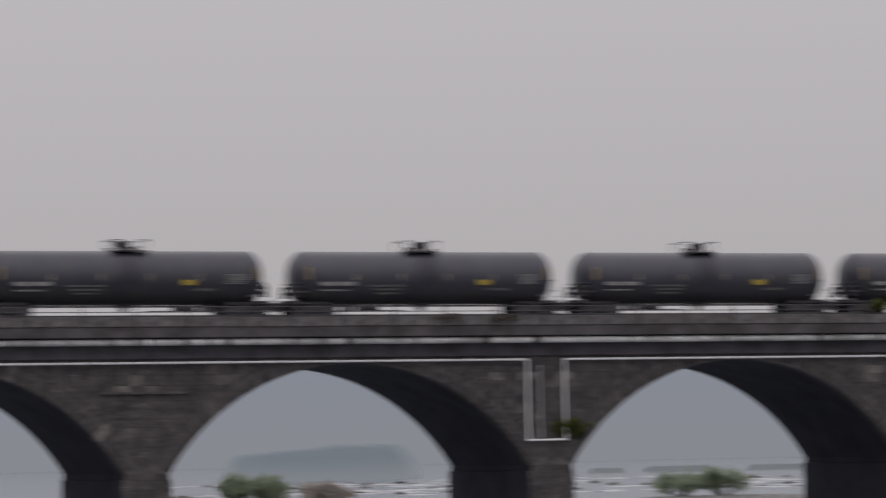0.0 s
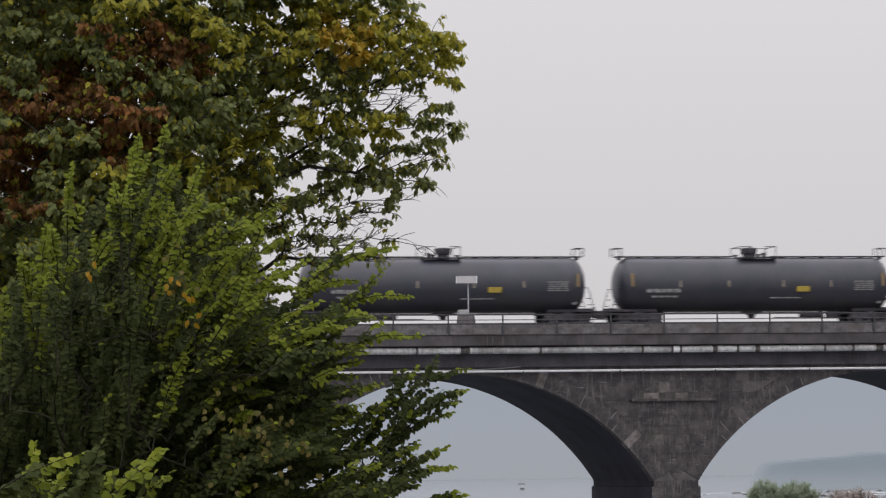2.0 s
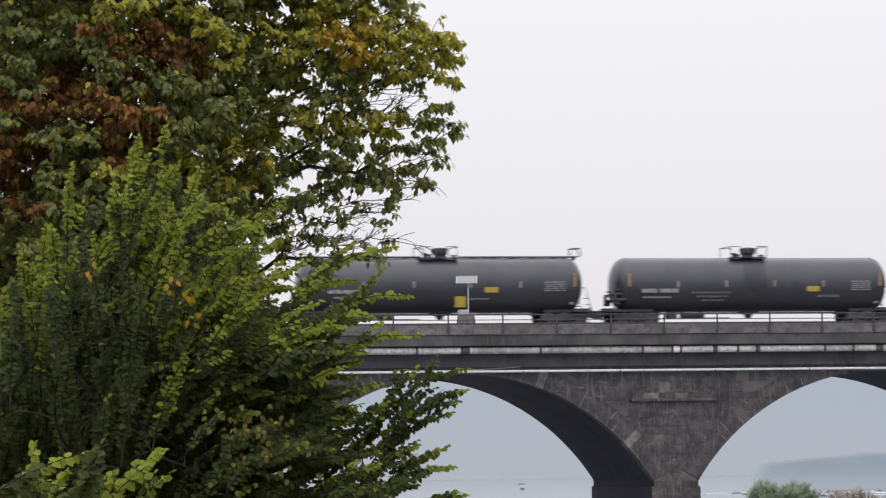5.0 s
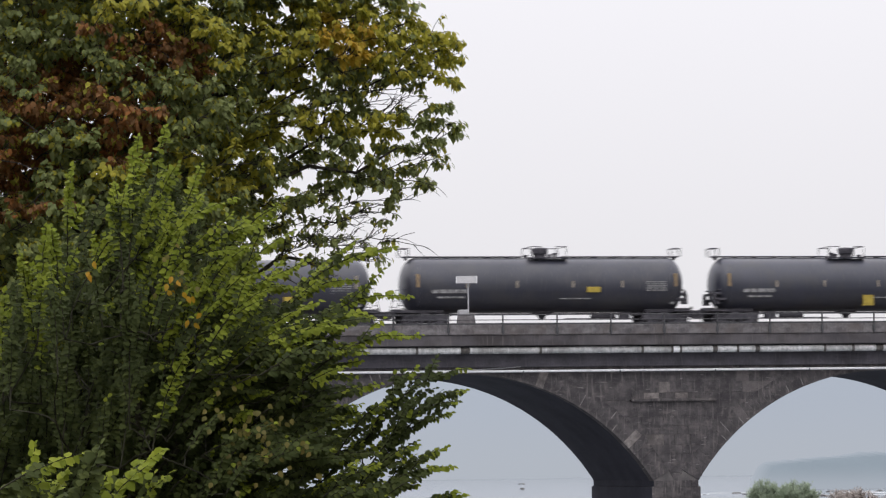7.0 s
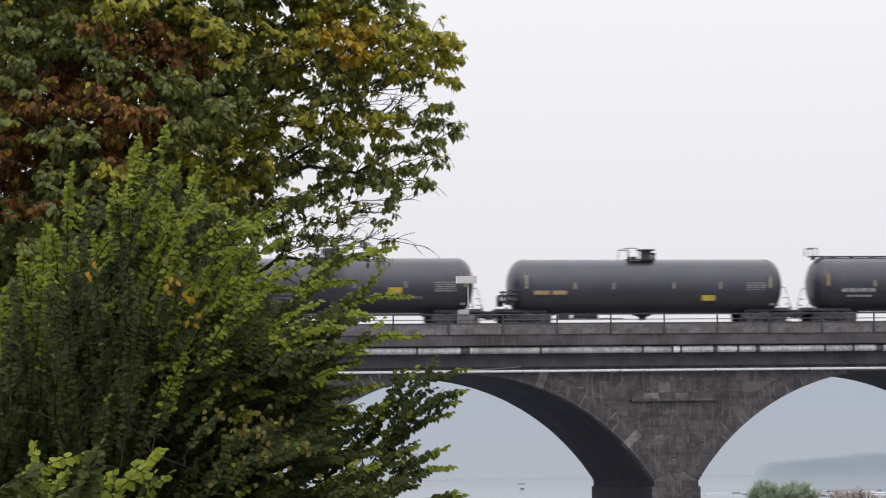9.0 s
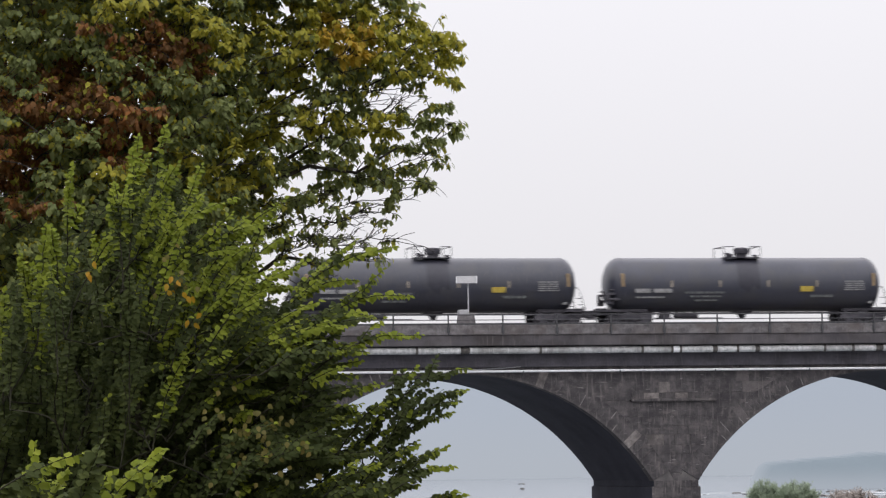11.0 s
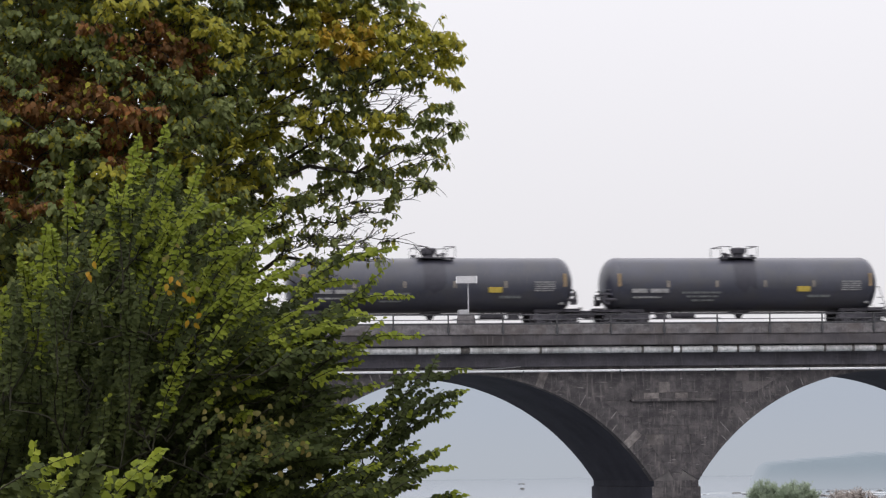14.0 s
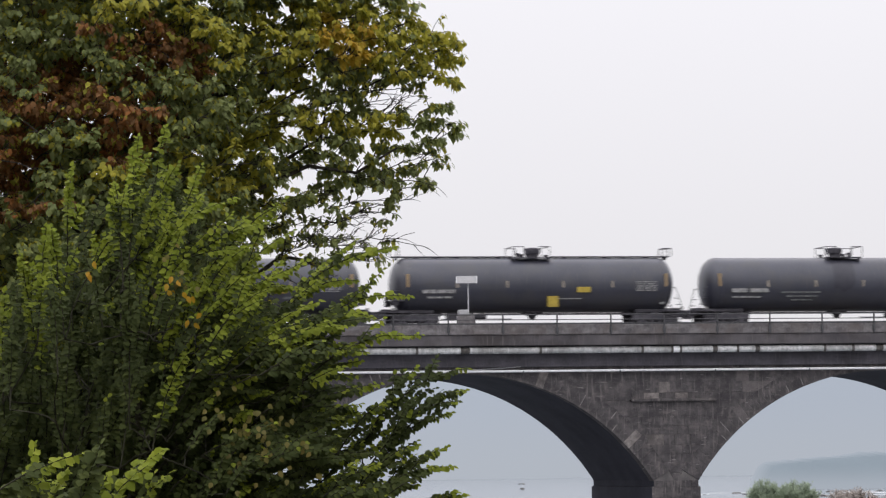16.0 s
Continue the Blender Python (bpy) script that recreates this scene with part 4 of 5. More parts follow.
# leaf outlines, along and across the rib: an oval one, and a lobed one with drawn-out points
OVAL_LEAF = [(0.0, 0.0), (0.22, 0.4), (0.5, 0.47), (0.8, 0.24), (1.0, 0.0), (0.8, -0.24), (0.5, -0.47), (0.22, -0.4)]
LOBED_LEAF = [(0.0, 0.0), (0.1, 0.28), (0.3, 0.29), (0.52, 0.4), (0.64, 0.25), (1.0, 0.0), (0.64, -0.25), (0.52, -0.4), (0.3, -0.29), (0.1, -0.28)]


def unit(rng):
    while True:
        v = Vector((rng.uniform(-1, 1), rng.uniform(-1, 1), rng.uniform(-1, 1)))
        if 0.1 < v.length < 1:
            return v.normalized()


def leafy_limb(g, a, b, r, subs, sub_len, twigs, twig_len, leaves, size, wide, pick, bare=0.0, droop=0.25, sides=6, start=0.25, flat=0.6):
    """A limb with side branches, twigs on these, and leaves in two rows along each twig."""
    rng = g.rng
    pts = g.bough(a, b, 0.05, 0.06 if bare else 0.05, 7)
    g.tube(pts, r, r * 0.15, sides)
    way = (b - a).normalized()
    for i in range(subs):
        s = start + (1 - start) * ((i + rng.random()) / subs)
        q = s * 7
        k = min(6, int(q))
        root = pts[k].lerp(pts[k + 1], q - k)
        turn = unit(rng)
        turn = (turn - way * turn.dot(way)).normalized()
        d = (way * rng.uniform(0.5, 1.0) + turn * rng.uniform(0.45, 1.0) + Vector((0, 0, 0.25))).normalized()
        L = sub_len * rng.uniform(0.6, 1.15) * (1.1 - 0.35 * s)
        if i == subs - 1:
            root, d, L = pts[-2], way, sub_len * 0.75
        tip = root + d * L
        spts = g.bough(root, tip, rng.uniform(-0.05, 0.1), 0.11, 4)
        g.tube(spts, r * 0.3 * (1.15 - s * 0.4), r * 0.1, 4)
        mat = pick(tip)
        naked = mat is None or rng.random() < bare
        mat = mat or LEAF_MAPLE
        for j in range(twigs):
            u = 0.15 + 0.85 * (j + rng.random()) / twigs
            q2 = u * 4
            k2 = min(3, int(q2))
            t0 = spts[k2].lerp(spts[k2 + 1], q2 - k2)
            tw = unit(rng)
            d2 = (d * rng.uniform(0.5, 1.1) + tw * 0.8 + Vector((0, 0, rng.uniform(-0.15, 0.3)))).normalized()
            if j == twigs - 1:
                d2 = (d + tw * 0.15).normalized()
                t0 = spts[-2]
            tl = twig_len * rng.uniform(0.6, 1.2)
            t1 = t0 + d2 * tl + Vector((0, 0, -droop * tl * rng.random()))
            tpts = g.bough(t0, t1, rng.uniform(-0.1, 0.12), 0.1, 3)
            g.tube(tpts, r * (0.17 if naked else 0.1), r * 0.04, 3)
            if naked and rng.random() < 0.85:
                continue
            # leaves lie roughly in the plane of the spray
            plane = (Vector((0, 0, 1)) * flat + unit(rng) * (1 - flat)).normalized()
            sidev = d2.cross(plane)
            if sidev.length < 0.1:
                sidev = d2.orthogonal()
            sidev.normalize()
            for m in range(leaves):
                v = (m + 0.6) / leaves
                lp = t0.lerp(t1, v)
                sgn = 1 if m % 2 else -1
                ld = d2 * rng.uniform(0.35, 0.8) + sidev * sgn * rng.uniform(0.6, 1.0) + Vector((0, 0, -droop * rng.uniform(0.3, 1.6)))
                if m == leaves - 1:
                    ld = d2.copy()
                sz = size * rng.uniform(0.6, 1.15)
                nv = (plane + unit(rng) * 0.55).normalized()
                g.add_leaf(mat, lp, ld.normalized(), nv, sz, sz * wide * rng.uniform(0.85, 1.1))


def edge_of(profile, u):
    """How far out the crown reaches at a height."""
    for (ua, ra), (ub, rb) in zip(profile, profile[1:]):
        if ua >= u >= ub:
            return ra + (rb - ra) * (ua - u) / (ua - ub)
    return profile[-1][1] if u < profile[-1][0] else profile[0][1]


def swell(r, u, spots):
    """Sum of soft round patches: across, up, half width, half height, strength."""
    return sum(k * math.exp(-((r - a) / w) ** 2 - ((u - b) / h) ** 2) for a, b, w, h, k in spots)


class Reach:
    """The wood that new twigs can grow from."""

    def __init__(self):
        self.at = np.zeros((0, 3))

    def add(self, pts):
        self.at = np.vstack([self.at, np.array([tuple(p) for p in pts])])

    def nearest(self, p, way):
        gap = self.at - np.array(tuple(p))
        # a twig grows outwards and upwards from its root rather than back
        cost = np.linalg.norm(gap, axis=1) + 0.5 * np.maximum(0.0, gap @ np.array(tuple(way))) + 0.35 * np.maximum(0.0, gap[:, 2])
        return Vector(self.at[int(np.argmin(cost))])


def maple_clump(g, c, root, out, mat, other, leaves, spread):
    """The leafy end of a branch: a flat fan of twigs whose leaves hang."""
    rng = g.rng
    for i in range(6):
        flat = unit(rng)
        flat.z *= 0.35
        d = (out * 0.55 + flat * 0.95).normalized()
        tip = c + d * spread * rng.uniform(0.5, 1.15) + Vector((0, 0, rng.uniform(-0.02, 0.07)))
        pts = g.bough(root if i == 0 else c, tip, 0.08, 0.06, 3)
        g.tube(pts, 0.006, 0.0025, 3)
        n = leaves // 6 + rng.randint(-1, 1)
        for m in range(n):
            v = rng.uniform(0.35, 1.0) if i else rng.uniform(0.6, 1.0)
            p = c.lerp(tip, v) + unit(rng) * 0.035
            sway = unit(rng)
            sway.z = 0
            ld = d * 0.45 + sway * 0.75 + Vector((0, 0, -rng.uniform(0.25, 1.25)))
            size = 0.09 * rng.uniform(0.65, 1.2)
            g.add_leaf(other if rng.random() < 0.14 else mat, p, ld.normalized(), (Vector((0, 0, 1)) + out * 0.4 + unit(rng) * 0.45).normalized(), size, size * rng.uniform(0.8, 1.0))


def bare_twig(g, root, tip, forks):
    """A leafless twig with a few upturned forks."""
    rng = g.rng
    pts = g.bough(root, tip, rng.uniform(-0.08, 0.06), 0.05, 6)
    g.tube(pts, 0.009, 0.0035, 4)
    way = (tip - root).normalized()
    for i in range(forks):
        k = rng.randint(2, 5)
        turn = unit(rng)
        end = pts[k] + (way * 0.8 + turn * 0.6 + Vector((0, 0, 0.15))).normalized() * (tip - root).length * rng.uniform(0.25, 0.5)
        g.tube(g.bough(pts[k], end, 0.06, 0.05, 4), 0.0055, 0.0025, 3)


def maple(far):
    """A tall maple on the land side; its crown hangs in tiers over the river, thin and partly bare low down."""
    g = Growth(21)
    rng = g.rng
    base = spot(-7.2, 0, far)
    base.z = bank(base.y) - 0.15
    tree = thing("maple_tree", Matrix.Translation((0, 0, 0)), "tall maple turning olive and rusty brown on the bank", "tree")
    fork = spot(-6.9, -1.5, far + 0.2)
    crest = spot(-5.6, 8.4, far)
    g.tube([base, base.lerp(fork, 0.15), base.lerp(fork, 0.6), fork], 0.36, 0.25, 12)
    lead = g.bough(fork, crest, 0, 0.03, 10)
    g.tube(lead, 0.25, 0.05, 10)
    wood = Reach()
    wood.add(lead)
    # main boughs over the river: where they end, how far off, and how high on the stem they start
    for r, u, dep, s in ((-0.75, 4.75, 0.1, 0.3), (-0.55, 3.85, -0.4, 0.26), (-1.1, 2.75, 0.3, 0.22), (-1.9, 1.9, -0.2, 0.2), (-0.9, 5.5, 0.6, 0.42), (-1.7, 6.6, -0.8, 0.55),
                         (-2.6, 4.1, -1.5, 0.3), (-2.9, 5.4, 1.6, 0.45), (-3.2, 2.6, 1.2, 0.2), (-3.6, 3.4, -1.4, 0.3), (-3.0, 7.6, 0.4, 0.7), (-9.5, 4.5, 0.8, 0.35), (-9.0, 6.5, -1.0, 0.55), (-4.8, 9.0, 0.5, 0.85)):
        k = s * 10
        root = lead[int(k)].lerp(lead[int(k) + 1], k % 1)
        pts = g.bough(root, spot(r, u, far + dep), 0.03, 0.035, 12)
        g.tube(pts, 0.085, 0.014, 7)
        wood.add(pts[2:])

    # the crown's edge over the river: height, reach
    edge = [(9.6, -4.5), (8.2, -1.6), (7.0, -0.7), (5.7, -0.28), (5.5, -0.3), (5.25, 0.16), (5.15, 0.4), (5.0, 0.33), (4.75, 0.26), (4.62, -0.1), (4.5, -0.4), (4.38, 0.12), (4.2, 0.22),
            (3.98, 0.2), (3.82, 0.0), (3.6, 0.04), (3.4, -0.1), (3.2, -0.3), (3.05, -0.5), (2.85, -0.55), (2.5, -0.7), (2.0, -1.8), (1.2, -2.4), (0.2, -2.9)]
    # sky shows through here
    gaps = [(-0.75, 4.55, 0.42, 0.17, 1.0), (-0.5, 3.72, 0.2, 0.1, 0.9), (-1.15, 3.22, 0.26, 0.17, 1.0), (-1.7, 3.5, 0.22, 0.16, 0.8), (-1.5, 2.75, 0.8, 0.4, 0.62), (-0.9, 2.75, 0.45, 0.25, 0.5), (-1.9, 2.2, 0.6, 0.4, 0.75),
            (-2.1, 3.9, 0.22, 0.1, 0.6), (-1.0, 5.5, 0.2, 0.12, 0.5), (-3.95, 5.62, 0.26, 0.2, 1.6), (-2.8, 5.45, 0.2, 0.17, 1.5), (-3.75, 4.42, 0.07, 0.07, 1.2), (-2.35, 4.4, 0.1, 0.12, 1.0)]

    def pick(r, u, dep):
        x = noise.noise((r * 1.3, u * 1.3, dep * 0.6)) * 1.1 + rng.uniform(-0.12, 0.12)
        rust = swell(r, u, ((-5.0, 4.3, 1.1, 1.0, 0.8), (-5.5, 3.3, 0.7, 0.5, 0.75), (-3.3, 4.85, 0.45, 0.3, 0.75), (-3.9, 4.1, 0.6, 0.4, 0.6)))
        olive = swell(r, u, ((-0.7, 5.2, 1.1, 0.42, 0.95), (0.1, 4.95, 0.4, 0.35, 0.7), (-2.5, 5.3, 0.6, 0.4, 0.7), (-0.9, 4.15, 0.8, 0.2, 0.7), (-2.6, 3.7, 0.45, 0.6, 0.5), (-4.5, 5.3, 0.8, 0.35, 0.55), (-2.0, 4.7, 1.0, 0.5, 0.3), (-4.2, 3.6, 0.8, 0.5, 0.3)))
        gold = swell(r, u, ((-1.25, 5.2, 0.35, 0.22, 0.62), (-1.1, 5.0, 0.3, 0.15, 0.45)))
        if rust > max(0.18, 0.42 + x):
            return LEAF_RUST, LEAF_OLIVE
        if gold > max(0.2, 0.4 + x):
            return LEAF_GOLD, LEAF_OLIVE
        if olive > max(0.15, 0.36 + x):
            return LEAF_OLIVE, LEAF_MAPLE
        return LEAF_MAPLE, LEAF_OLIVE

    ends = []
    seen = np.zeros((0, 3))
    for i in range(30000):
        u = rng.uniform(-0.8, 9.6)
        rim = edge_of(edge, u) - 0.11
        r = rng.uniform(-10.5, rim) if i % 3 else rng.uniform(rim - 1.5, rim)
        inside = rim - r
        dep = rng.uniform(-1, 1) * min(3.0, 0.3 + 0.8 * inside) * (0.75 if r > -2.4 else 1.0)
        if r < -8 and rng.random() < 0.5:
            continue
        keep = 1.0 - swell(r, u, gaps)
        if r > -2.6 and u < 4.75:
            # uneven, open tiers low on the river side
            keep -= 0.34
        small = False
        if 0.5 + 0.75 * noise.noise((r * 2.6, u * 3.9, dep * 1.2)) > keep:
            small = r > -2.6 and u < 4.6 and rng.random() < (0.13 if -1.7 < r < -0.3 and 2.4 < u < 3.3 else 0.035)
            if not small:
                continue
        c = spot(r, u, far + dep)
        if len(seen) and np.min(np.sum(((seen - np.array(tuple(c))) * (1, 1, 1.35)) ** 2, axis=1)) < (0.42 if r < -5.9 else 0.3 if r > -2.4 and u < 4.7 else 0.27 if r > -2.4 else 0.24) ** 2:
            continue
        seen = np.vstack([seen, np.array([tuple(c)])])
        ends.append((inside, r, u, dep, c, small))
    ends.sort(key=lambda e: -e[0])
    for inside, r, u, dep, c, small in ends:
        axis = spot(-6.4, u - 0.8, far)
        out = (c - axis).normalized()
        root = wood.nearest(c - out * 0.12, out)
        pts = g.bough(root, c, 0.05, 0.05, 5)
        thick = 0.006 + 0.006 * min(1.0, (c - root).length)
        g.tube(pts, thick, 0.006, 4)
        wood.add(pts[2:])
        mat, other = pick(r, u, dep)
        maple_clump(g, c, pts[-2], out, mat, other, 20 if small else 26 if r < -5.9 else 56 if r > -2.0 and u < 4.75 else 70, 0.2 if r > -2.0 and u < 4.75 else 0.22)
    # leafless twigs where the crown is thin
    for a, b, w, h, count in ((-0.7, 4.5, 0.4, 0.13, 16), (-1.35, 2.85, 0.7, 0.35, 30), (-0.75, 2.65, 0.35, 0.25, 10), (-0.1, 3.75, 0.16, 0.05, 3), (-0.2, 3.35, 0.12, 0.05, 2), (-5.3, 3.9, 0.5, 0.6, 14), (-5.3, 2.9, 0.4, 0.3, 8)):
        for i in range(count):
            p = spot(a + rng.gauss(0, 0.6) * w, b + rng.gauss(0, 0.6) * h, far + rng.uniform(-0.9, 0.6))
            out = (p - spot(-5.5, b - 0.9, far)).normalized()
            root = wood.nearest(p - out * 0.35, out)
            if 0.1 < (p - root).length < 1.6:
                bare_twig(g, root, p, 3)
    g.wood("trunk", BARK, tree)
    g.crown([LEAF_MAPLE, LEAF_OLIVE, LEAF_RUST, LEAF_GOLD], tree, outline=LOBED_LEAF)
    return tree


def leafy_shoot(g, pts, leaf, gap, start, fresh):
    """Two rows of leaves along a young shoot, which hang a little to either side and are youngest at its end."""
    rng = g.rng
    L = sum((b - a).length for a, b in zip(pts, pts[1:]))
    n = max(3, int(L * (1 - start) / gap))
    k_top = len(pts) - 1
    facing = -AWAY + RIGHT * rng.uniform(-0.5, 0.7)
    for m in range(n + 1):
        v = start + (1 - start) * (m + rng.random() * 0.5) / (n + 0.5)
        q = min(0.999, v) * k_top
        k = int(q)
        p = pts[k].lerp(pts[k + 1], q - k)
        way = (pts[k + 1] - pts[k]).normalized()
        side = way.cross(facing * 0.6 + Vector((0, 0, 0.8)))
        if side.length < 0.05:
            side = way.orthogonal()
        side.normalize()
        sgn = 1 if m % 2 else -1
        d = way * rng.uniform(0.3, 0.8) + side * sgn * rng.uniform(0.45, 0.9) + unit(rng) * 0.38 + Vector((0, 0, -rng.uniform(0.1, 0.7)))
        if m == n:
            d = way + Vector((0, 0, -0.2))
        size = leaf * rng.uniform(0.75, 1.15) * (1.0 if v < 0.8 else 1.0 - 1.6 * (v - 0.8))
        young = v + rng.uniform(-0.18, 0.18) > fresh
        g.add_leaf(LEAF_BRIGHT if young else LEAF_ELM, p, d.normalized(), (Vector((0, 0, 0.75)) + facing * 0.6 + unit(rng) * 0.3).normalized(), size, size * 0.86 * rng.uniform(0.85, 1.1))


def plume(g, root, tip, leaf, bend, sides, fresh, start=0.2):
    """A branch end: an arching leader with a few side shoots that lie along it, shorter towards its tip."""
    rng = g.rng
    L = (tip - root).length
    way = (tip - root).normalized()
    pts = []
    for i in range(8):
        t = i / 7
        pts.append(root.lerp(tip, t) + Vector((0, 0, bend * L * math.sin(math.pi * t))) + unit(rng) * 0.008)
    g.tube(pts, 0.007, 0.002, 4)
    leafy_shoot(g, pts, leaf, leaf * 0.22, start, fresh)
    for i in range(sides):
        v = 0.05 + 0.6 * (i + rng.random()) / sides
        q = v * 7
        k = int(q)
        p = pts[k].lerp(pts[k + 1], q - k)
        turn = unit(rng)
        turn = (turn - way * turn.dot(way)).normalized()
        d = (way * rng.uniform(0.9, 1.1) + turn * rng.uniform(0.2, 0.55) + Vector((0, 0, 0.1))).normalized()
        l = L * rng.uniform(0.3, 0.6) * (1.1 - v)
        end = p + d * l
        spts = [p, p.lerp(end, 0.5) + Vector((0, 0, 0.07 * l)) + unit(rng) * 0.01, end]
        g.tube(spts, 0.004, 0.0015, 3)
        leafy_shoot(g, spts, leaf * 0.92, leaf * 0.28, 0.05, fresh + 0.08)


def elm(name, label, seed, foot, far, profile, tips, fill, fresh, heart, leaf=0.064, depth=1.0, length=(0.6, 1.15), left=-3.9, sides=3, thick=0, river=(), turned=()):
    """A bushy young elm: stems from one foot, branches, and many arching leafy branch ends."""
    g = Growth(seed)
    rng = g.rng
    base = spot(foot, 0, far + 0.3)
    base.z = bank(base.y) - 0.1
    tree = thing(name, Matrix.Translation((0, 0, 0)), label, "tree" if name == "elm_tree" else "shrub")
    knot = base + Vector((0, 0, 0.6))
    g.tube([base, base.lerp(knot, 0.5), knot], 0.12, 0.1, 8)
    wood = Reach()
    low, high = profile[-1][0], profile[0][0]
    for i in range(16):
        u = low + (high - low) * (i + 0.5) / 16 - 0.5
        r = edge_of(profile, u) * 0.4 + heart * 0.6 + rng.uniform(-0.6, 0.3)
        end = spot(r, u, far + 0.3 + rng.uniform(-0.4, 0.7) * depth)
        pts = g.bough(knot, end, 0.06, 0.04, 10)
        g.tube(pts, 0.04, 0.01, 6)
        wood.add(pts[3:])

    def put(r, u, dep, L, young, lean, spread, side_shoots, start=0.2, bend=0.07, large=1.0):
        tip = spot(r, u, far + dep)
        out = max(0.0, min(1.0, (r - heart) / 1.7))
        way = RIGHT * (0.1 + 1.0 * out) + Vector((0, 0, 1.0 - 0.6 * out + lean)) + AWAY * rng.uniform(-0.5, 0.3) + unit(rng) * spread
        root = tip - way.normalized() * L
        near = wood.nearest(root, way.normalized())
        joint = g.bough(near, root, 0.04, 0.05, 4)
        g.tube(joint, 0.008, 0.005, 3)
        wood.add(joint[2:])
        plume(g, root, tip, leaf * large, bend + rng.uniform(-0.03, 0.05), side_shoots, young, start)

    for r, u, dep, L, lean in tips:
        put(r, u, dep, L, 0.25 if rng.random() < fresh else 0.6, lean, 0.04, 2, 0.1)
    for r, u, dep, L, lean in river:
        put(r, u, dep, L, rng.uniform(0.15, 0.4) if u > 0.8 else rng.uniform(0.72, 1.05), lean, 0.03, 4, 0.05, 0.12, 0.98)
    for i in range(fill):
        # the inner mass of the crown, its shade put in as darker leaves
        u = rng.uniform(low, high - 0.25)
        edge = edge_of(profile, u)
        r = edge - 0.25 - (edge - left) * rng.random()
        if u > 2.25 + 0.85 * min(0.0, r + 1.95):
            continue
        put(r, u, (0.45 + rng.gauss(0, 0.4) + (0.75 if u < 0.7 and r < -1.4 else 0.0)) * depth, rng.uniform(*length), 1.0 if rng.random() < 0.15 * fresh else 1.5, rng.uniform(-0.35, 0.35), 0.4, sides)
    taken = []
    for i in range(fill * 2):
        # long shoots that stand out of it, side by side
        u = rng.uniform(low, high)
        edge = edge_of(profile, u)
        r = edge - 0.05 - (edge - left) * rng.random()
        if u > 2.4 + 0.85 * min(0.0, r + 1.95) or min(((r - a) ** 2 + ((u - b) * 0.7) ** 2 for a, b in taken), default=9) < 0.21 ** 2:
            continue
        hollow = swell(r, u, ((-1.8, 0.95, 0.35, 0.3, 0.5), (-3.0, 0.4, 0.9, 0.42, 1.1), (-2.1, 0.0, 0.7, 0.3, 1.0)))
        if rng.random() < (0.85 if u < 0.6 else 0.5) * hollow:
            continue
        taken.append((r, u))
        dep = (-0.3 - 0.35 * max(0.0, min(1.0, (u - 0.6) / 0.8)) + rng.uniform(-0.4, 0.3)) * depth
        # paler leaf colour high up and in front: fresh growth plus painted-in light
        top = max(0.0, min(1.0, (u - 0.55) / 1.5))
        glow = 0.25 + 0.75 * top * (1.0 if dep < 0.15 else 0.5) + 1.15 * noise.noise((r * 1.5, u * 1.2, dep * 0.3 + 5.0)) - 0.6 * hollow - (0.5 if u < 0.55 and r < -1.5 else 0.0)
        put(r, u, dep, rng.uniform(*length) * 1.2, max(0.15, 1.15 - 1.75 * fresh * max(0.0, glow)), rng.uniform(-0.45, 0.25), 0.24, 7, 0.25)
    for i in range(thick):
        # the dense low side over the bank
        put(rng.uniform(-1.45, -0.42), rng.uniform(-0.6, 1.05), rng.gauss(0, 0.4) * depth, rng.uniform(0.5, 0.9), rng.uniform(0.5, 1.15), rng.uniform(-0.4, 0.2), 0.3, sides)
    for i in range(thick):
        # low shoots on the landward side, given only dark leaves to stand for shade
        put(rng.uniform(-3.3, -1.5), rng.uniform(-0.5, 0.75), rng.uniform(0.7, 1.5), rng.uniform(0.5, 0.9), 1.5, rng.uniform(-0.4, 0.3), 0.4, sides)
    for r, u, count in turned:
        # a few leaves that have turned orange on a short shoot
        put(r, u, -1.15, 0.4, 1.0, 0.1, 0.3, 2)
        faded = count > 9
        for i in range(count):
            p = spot(r, u, far - 1.16) + unit(rng) * (0.25 * rng.random() if faded else 0.05)
            g.add_leaf(LEAF_FADED if faded else LEAF_YELLOW, p, (unit(rng) * 0.6 + Vector((0, 0, -0.8))).normalized(), (-AWAY + unit(rng) * 0.4).normalized(), leaf * (0.8 if faded else 1.0), leaf * 0.62)
    g.wood("trunk", TWIG, tree)
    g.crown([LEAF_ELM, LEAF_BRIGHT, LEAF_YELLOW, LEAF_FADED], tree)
    return tree

maple(42.0)
ELM_EDGE = [(2.4, -1.95), (1.9, -1.25), (1.6, -1.05), (1.35, -0.88), (1.1, -0.68), (0.85, -0.52), (0.6, -0.4), (0.3, -0.36), (0.0, -0.4), (-0.4, -0.5), (-1.6, -0.9)]
# branch ends that stand out: to the right, up, away, length, lean
HIGH_TIPS = [
    (-1.95, 2.4, 0, 0.8, 0.5), (-1.72, 2.15, 0.3, 0.7, 0.3), (-2.6, 2.1, -0.3, 0.8, 0.5), (-2.2, 2.2, 0.2, 0.7, 0.6), (-1.12, 1.86, -0.1, 0.9, 0.2),
    (-1.4, 1.75, 0.2, 0.8, 0.2), (-2.72, 1.65, -0.8, 0.8, 0.5), (-3.0, 1.2, -0.9, 0.8, 0.4), (-1.78, 1.6, -0.9, 0.8, 0.3), (-1.75, 0.75, -1.0, 0.7, 0.2)]
